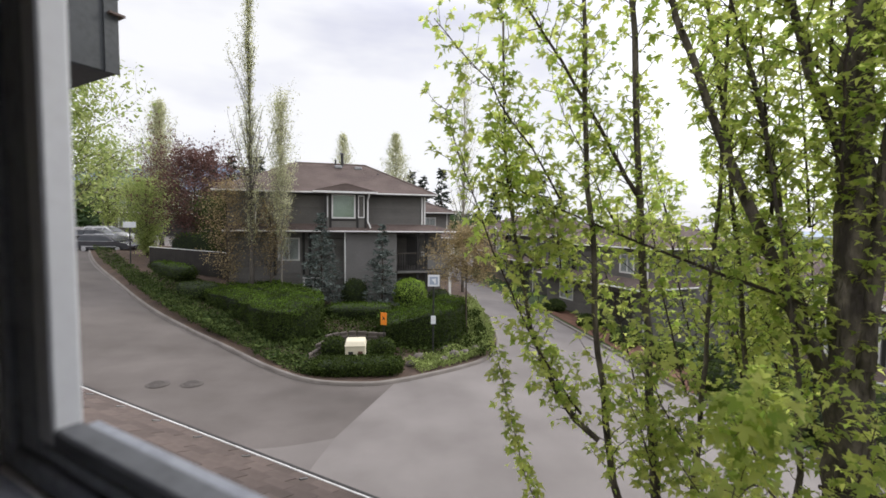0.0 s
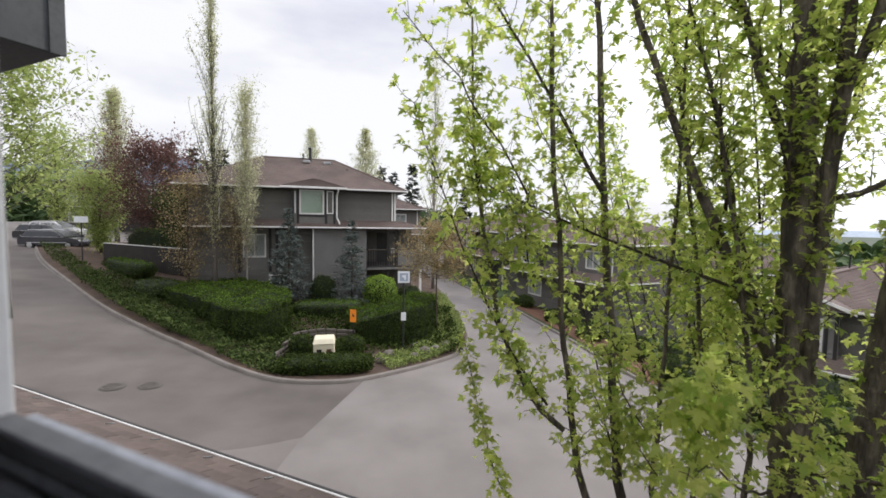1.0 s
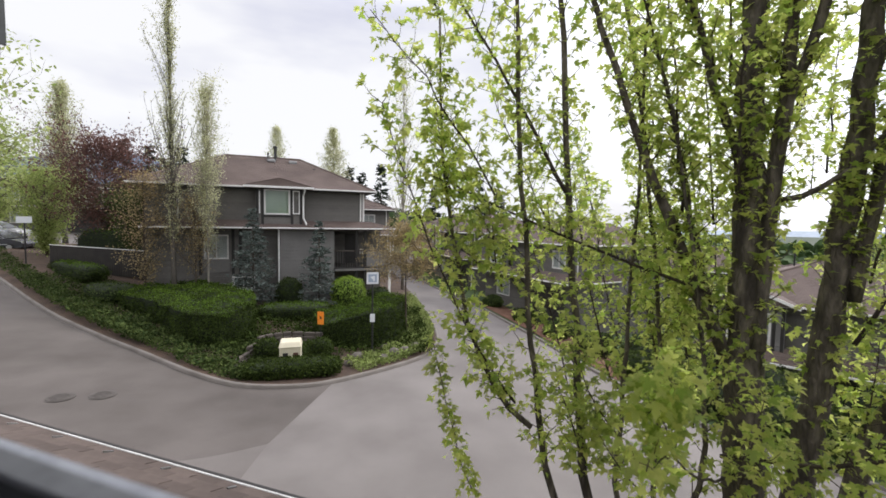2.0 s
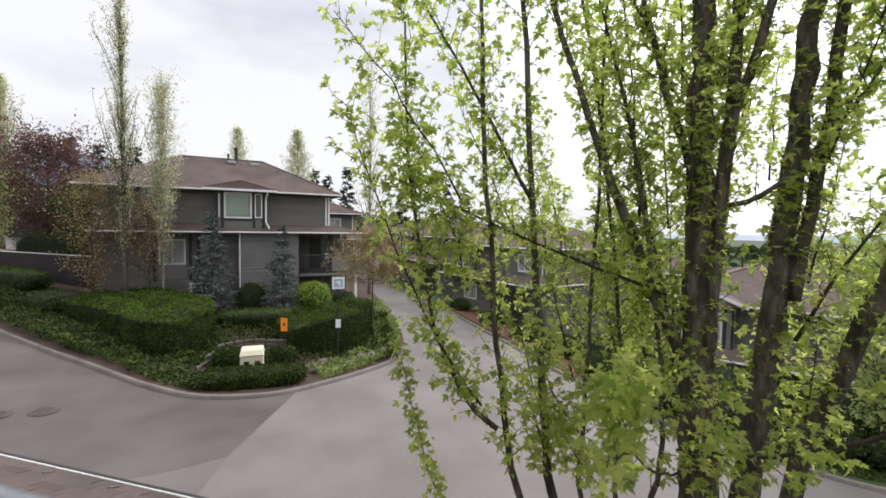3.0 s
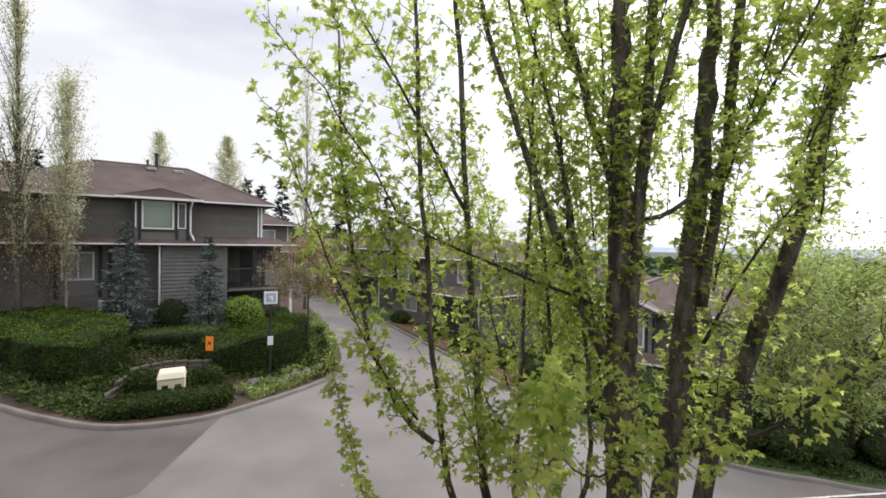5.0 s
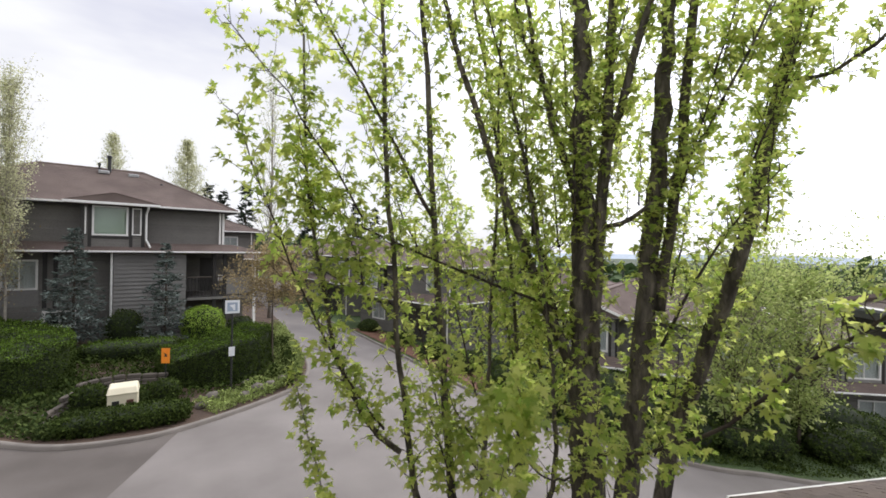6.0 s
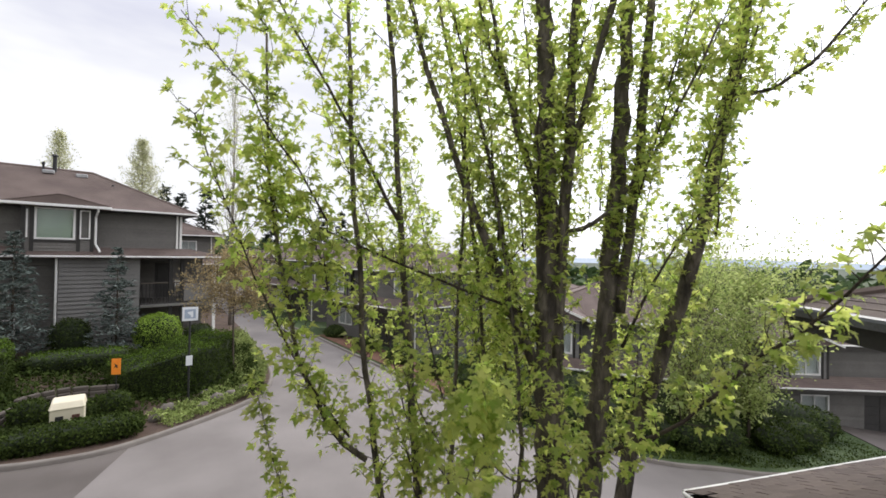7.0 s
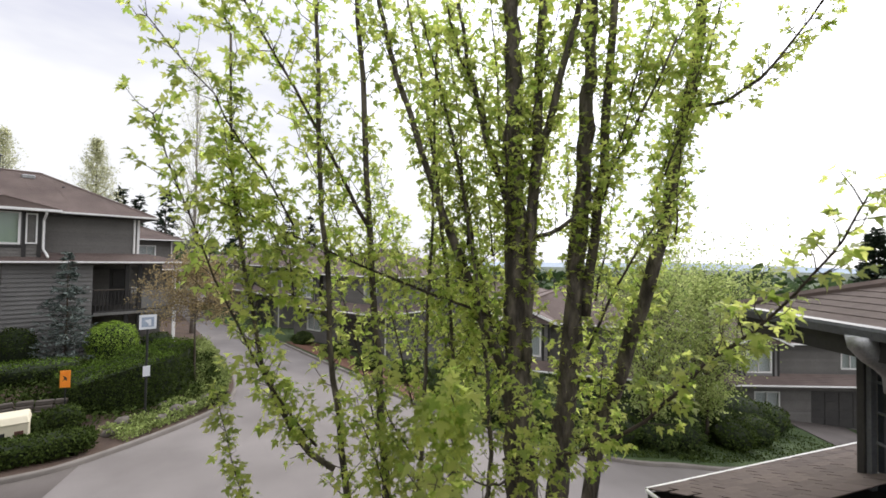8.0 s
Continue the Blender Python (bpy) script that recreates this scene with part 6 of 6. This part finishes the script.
WL, WR, WB, WT = -0.95, 1.05, 5.20, 6.75          # the wall's opening
for nm, b in (("wall_window_left", (-2.6, 0.24, 3.3, WL, 0.32, 7.2)), ("wall_window_right", (WR, 0.24, 3.3, 1.6, 0.32, 7.2)),
              ("wall_window_below", (WL, 0.24, 3.3, WR, 0.32, WB)), ("wall_window_above", (WL, 0.24, WT, WR, 0.32, 7.2)),
              ("wall_back", (-2.6, -3.2, 4.2, 1.6, -3.05, 7.2)), ("wall_left", (-2.75, -3.2, 4.2, -2.6, 0.40, 7.2)), ("wall_right", (1.6, -3.2, 4.2, 1.75, 0.40, 7.2))):
    tagged(local_box(nm, PLASTER, *b), "plain painted plaster wall of the room", "wall", kind="structure")
tagged(local_box("floor", CARPET, -2.6, -3.05, 4.05, 1.6, 0.24, 4.2), "plain carpeted floor of the room", "floor", kind="structure")
tagged(local_box("ceiling", PLASTER, -2.75, -3.2, 7.2, 1.75, 0.40, 7.35), "plain painted ceiling of the room", "ceiling", kind="structure")

win = thing("window_1", FACE.copy(), "open window with white vinyl sash and dark gasket", "window", kind="structure")
for nm, mt, b in (
        ("window_frame", SASH_DARK, (WL, 0.25, WB, WL + 0.035, 0.33, WT)),
        ("window_frame", SASH_DARK, (WL + 0.035, 0.25, WB, WR, 0.37, WB + 0.035)),
        ("window_frame", SASH_DARK, (WR - 0.035, 0.25, WB + 0.035, WR, 0.37, WT)),
        ("window_frame", SASH_DARK, (WL + 0.035, 0.25, WT - 0.035, WR - 0.035, 0.37, WT)),
        ("sash", VINYL, (-0.848, 0.262, 5.262, -0.795, 0.300, 6.66)),
        # bottom rail: sky light on it is toned down by the darker grey
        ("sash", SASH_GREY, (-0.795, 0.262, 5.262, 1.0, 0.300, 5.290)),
        ("gasket", SASH_DARK, (WL + 0.035 - 0.05, 0.262, WB + 0.035, -0.848, 0.31, 6.66)),
        ("gasket", SASH_DARK, (-0.848, 0.262, WB + 0.035, 1.0, 0.31, 5.262))):
    part(nm, Mesh().box(*b), mt, win, bevel=0.004)
sill = local_box("window_sill", SASH_DARK, WL - 0.03, 0.12, WB - 0.03, WR + 0.03, 0.245, WB, bevel=0.006)
tagged(sill, "dark window sill inside the room", "window sill", kind="structure")

# lower roof below the window, with gutter and hangers
LOW = Vector((-0.75, 3.86, 3.0))
rd = Vector((-0.885, 0.467, 0)).normalized()       # its eave runs this way, to the far left
rn = Vector((rd.y, -rd.x, 0))                      # away from the road, up the slope
if rn.y > 0:
    rn = -rn


def low_roof():
    """Brown shingled lean-to roof below the window."""
    a = LOW - rd * 1.6
    org = thing("lower_roof", Matrix.Translation(a), "brown shingled lower roof edge with white drip edge", "roof", kind="structure")
    slope = rn * 1.0 + Vector((0, 0, 0.36))
    deck = Mesh()
    e0, e1 = Vector((0, 0, -0.03)), rd * 12.0 + Vector((0, 0, -0.03))
    deck.slab([e0, e1, e1 + slope * 3.3, e0 + slope * 3.3], 0.08)
    part("deck", deck, DARKTRIM, org)
    edge = Mesh()
    edge.tube([-rn * 0.04, rd * 12.0 - rn * 0.04], [0.010, 0.010], 8)
    part("drip_edge", edge, WHITETRIM, org)
    part("gutter", Mesh().slab([-rn * 0.03 + Vector((0, 0, -0.03)), -rn * 0.03 + rd * 12.0 + Vector((0, 0, -0.03)), -rn * 0.13 + rd * 12.0 + Vector((0, 0, -0.03)), -rn * 0.13 + Vector((0, 0, -0.03))], 0.09), DARKTRIM, org)
    return org, slope


low_org, low_slope = low_roof()
for i in range(14):
    hg = Mesh()
    p = rd * (0.5 + i * 0.86) + low_slope * 0.06
    hg.add([p + Vector((0, 0, 0.03)), p + rd * 0.022 + Vector((0, 0, 0.03)), p + rd * 0.022 + low_slope * 0.10 + Vector((0, 0, 0.035)), p + low_slope * 0.10 + Vector((0, 0, 0.035)),
            p + Vector((0, 0, 0.015)), p + rd * 0.022 + Vector((0, 0, 0.015)), p + rd * 0.022 + low_slope * 0.10 + Vector((0, 0, 0.02)), p + low_slope * 0.10 + Vector((0, 0, 0.02))],
           [(0, 1, 2, 3), (7, 6, 5, 4), (0, 4, 5, 1), (1, 5, 6, 2), (2, 6, 7, 3), (3, 7, 4, 0)])
    part("gutter_hanger", hg, STEEL, low_org)

# hip roof corner to the right, also below the window
RC = Vector((4.74, 2.73, 3.0))
rdir = Vector((3.74, -0.89, 0)).normalized()
rback = Vector((-U.x * 0 - 0.30, -0.95, 0)).normalized()
ro = thing("garage_roof", Matrix.Translation(RC), "brown shingled roof corner with white drip edge", "roof", kind="structure")
rs_ = rback * 1.0 + Vector((0, 0, 0.40))
dk = Mesh().slab([Vector((0, 0, -0.03)), rback * 3.0 + Vector((0.2, 0, -0.03)), rdir * 6.0 + rs_ * 3.0 + Vector((0, 0, -0.03)), rdir * 6.0 + Vector((0, 0, -0.03))], 0.08)
part("deck", dk, DARKTRIM, ro)
part("drip_edge", Mesh().tube([Vector((0, 0, 0)) + rback * -0.02, rdir * 6.0 + rback * -0.02], [0.022, 0.022], 8), WHITETRIM, ro)
part("drip_edge", Mesh().tube([Vector((-0.02, 0, 0)), rback * 3.0 + Vector((-0.02, 0, 0.0))], [0.022, 0.022], 8), WHITETRIM, ro)


low_wall = Mesh().slab([rn * 0.45 + rd * 0.3 + Vector((0, 0, -0.12)), rn * 0.45 + rd * 11.8 + Vector((0, 0, -0.12)), rn * 3.2 + rd * 11.8 + Vector((0, 0, -0.12)), rn * 3.2 + rd * 0.3 + Vector((0, 0, -0.12))], 3.4)
part("wall", low_wall, SIDING, low_org)
hip_wall = Mesh().slab([rback * 0.45 + rdir * 0.5 + Vector((0, 0, -0.12)), rback * 3.0 + rdir * 0.5 + Vector((0, 0, -0.12)), rback * 3.0 + rdir * 6.0 + Vector((0, 0, -0.12)), rback * 0.45 + rdir * 6.0 + Vector((0, 0, -0.12))], 4.6)
part("wall", hip_wall, SIDING, ro)


def tab_mesh(w, d):
    """One thick shingle tab: w along the eave, d up the slope, clipped corners."""
    ms = Mesh().add([(0.006, 0, 0.0), (w - 0.006, 0, 0.0), (w, 0.015, 0.0), (w, d, 0.0), (0, d, 0.0), (0, 0.015, 0.0),
                     (0.006, 0, 0.014), (w - 0.006, 0, 0.014), (w, 0.015, 0.014), (w, d, 0.006), (0, d, 0.006), (0, 0.015, 0.014)],
                    [(5, 4, 3, 2, 1, 0), (6, 7, 8, 9, 10, 11)] + [(i, (i + 1) % 6, 6 + (i + 1) % 6, 6 + i) for i in range(6)])
    me = bpy.data.meshes.new("shingle")
    me.from_pydata(ms.v, [], ms.f)
    me.materials.append(SHINGLE_NEAR)
    return me


TAB = tab_mesh(0.30, 0.24)


def lay_tabs(parent, along, up, cols, rows, seed, skip=None):
    rng = random.Random(seed)
    x, y = along.normalized(), up.normalized()
    z = x.cross(y).normalized()
    if z.z < 0:
        z = -z
    for r in range(rows):
        for c in range(cols):
            o = x * (c * 0.305 + (0.15 if r % 2 else 0.0)) + y * (r * 0.165) + z * (0.004 + 0.004 * rng.random())
            if skip and skip(c, r):
                continue
            t = rng.uniform(-0.012, 0.012)
            ob = new("shingle", TAB)
            ob.parent = parent
            ob.matrix_basis = Matrix(((x.x, y.x, z.x, o.x), (x.y, y.y, z.y, o.y), (x.z, y.z, z.z, o.z), (0, 0, 0, 1))) @ pose(0, 0, 0, 0, 0, math.degrees(t))


lay_tabs(low_org, rd, low_slope, 38, 7, 1)
lay_tabs(ro, rdir, rs_, 18, 9, 2)

# body of the building under the roofs
tagged(local_box("wall_below", SIDING, -9.0, -3.0, -0.6, 1.7, 0.2, 3.3), "grey lap-sided lower wall of the building", "wall", kind="structure")

# upper storey projecting on the left, dark panel end
lb = thing("upper_bay", FACE.copy(), "dark blue-grey upper bay with shingled roof edge", "bay", kind="structure")
part("bay_panel", Mesh().box(-6.5, 0.42, 6.685, -3.66, 1.66, 8.0), BLUEGREY, lb, bevel=0.01)
part("corner_strip", Mesh().box(-3.66, 1.58, 6.685, -3.64, 1.67, 8.0), BLUEGREY, lb)
for i in range(5):
    part("shingle", Mesh().box(-4.2, 1.60, 7.10 + i * 0.16, -3.60, 1.70 + 0.01 * (i % 3), 7.115 + i * 0.16), SHINGLE_NEAR, lb)

# wing projecting on the right: eave, gutter, post and barred window
W_OUT = Vector((0.546, 0.838, 0)).normalized()
W_R = Vector((0.838, -0.546, 0)).normalized()
WING = Matrix(((W_OUT.x, W_R.x, 0, 5.47), (W_OUT.y, W_R.y, 0, 0.97), (0, 0, 1, 0), (0, 0, 0, 1)))   # local x outwards, y to the right
wg = thing("wing", WING, "wing of the building with brown shingled eave and barred window", "wing", kind="structure")
wr = Mesh()
roof_plane(wr, (-3.0, 0.0, 5.01), (1.87, 0.0, 5.01), (0.3, 1.7, 5.60), (-3.0, 1.7, 5.60), 0.2, 0.007)
part("roof_slope", wr, SHINGLE_NEAR, wg)
wr2 = Mesh()
roof_plane(wr2, (1.87, 0.0, 5.01), (1.87, 3.4, 5.01), (0.3, 1.7, 5.60), (0.3, 1.7, 5.60), 0.2, 0.007)
part("roof_slope", wr2, SHINGLE_NEAR, wg)
part("hip_cap", Mesh().tube([(1.87, 0.0, 5.02), (0.3, 1.7, 5.61)], [0.06, 0.06], 6), SHINGLE_NEAR, wg)
part("roof_deck", Mesh().box(-3.0, 0.02, 4.91, 1.85, 3.4, 4.99), DARKTRIM, wg)
gt = Mesh()
prof = [(0.0, 5.00), (-0.03, 5.02), (-0.11, 5.01), (-0.12, 4.98), (-0.10, 4.90), (-0.02, 4.89)]
for x in (-3.0, 1.92):
    gt.v += [(x, y, z) for y, z in prof]
gt.f = [(i, (i + 1) % 6, 6 + (i + 1) % 6, 6 + i) for i in range(6)] + [(5, 4, 3, 2, 1, 0), (6, 7, 8, 9, 10, 11)]
part("gutter", gt, SASH_GREY, wg, "grey metal eave gutter")
part("fascia", Mesh().box(-3.0, -0.005, 4.70, 1.86, 0.02, 4.905), DARKTRIM, wg)
part("wall", Mesh().box(-3.0, 0.42, -1.8, -0.95, 0.56, 4.9), SIDING, wg)
part("wall", Mesh().box(-0.95, 0.42, -1.8, 0.66, 0.56, 3.2), SIDING, wg)
part("wall", Mesh().box(0.58, 0.56, -1.8, 0.66, 3.0, 4.9), SIDING, wg)
part("post", Mesh().box(0.57, 0.36, 2.4, 0.65, 0.42, 4.90), DARKTRIM, wg, bevel=0.006)
part("window_trim", Mesh().box(0.52, 0.385, 3.2, 0.57, 0.44, 4.8), SASH_GREY, wg)
part("downspout", Mesh().tube([(0.16, -0.06, 4.92), (0.16, -0.05, 4.84), (0.15, 0.02, 4.74), (0.14, 0.12, 4.66), (0.13, 0.20, 4.56), (0.13, 0.21, 4.40)], [0.12, 0.115, 0.095, 0.085, 0.08, 0.075], 14), STEEL, wg, "grey metal downspout elbow", smooth=True)
ww = part("window", Mesh().box(-0.95, 0.42, 3.2, 0.52, 0.46, 3.26), SASH_GREY, wg)
part("head_rail", Mesh().box(-0.95, 0.42, 4.8, 0.52, 0.46, 4.88), SASH_GREY, ww)
part("pane", Mesh().box(-0.95, 0.45, 3.26, 0.52, 0.456, 4.8), CARGLASS, ww, "dark reflecting glass")
for i in range(1, 6):
    part("bar", Mesh().box(-0.95, 0.43, 3.2 + i * 0.30 - 0.012, 0.52, 0.45, 3.2 + i * 0.30 + 0.012), SASH_GREY, ww)
for i in range(1, 7):
    part("bar", Mesh().box(0.52 - i * 0.2 - 0.012, 0.428, 3.26, 0.52 - i * 0.2 + 0.012, 0.448, 4.8), SASH_GREY, ww)
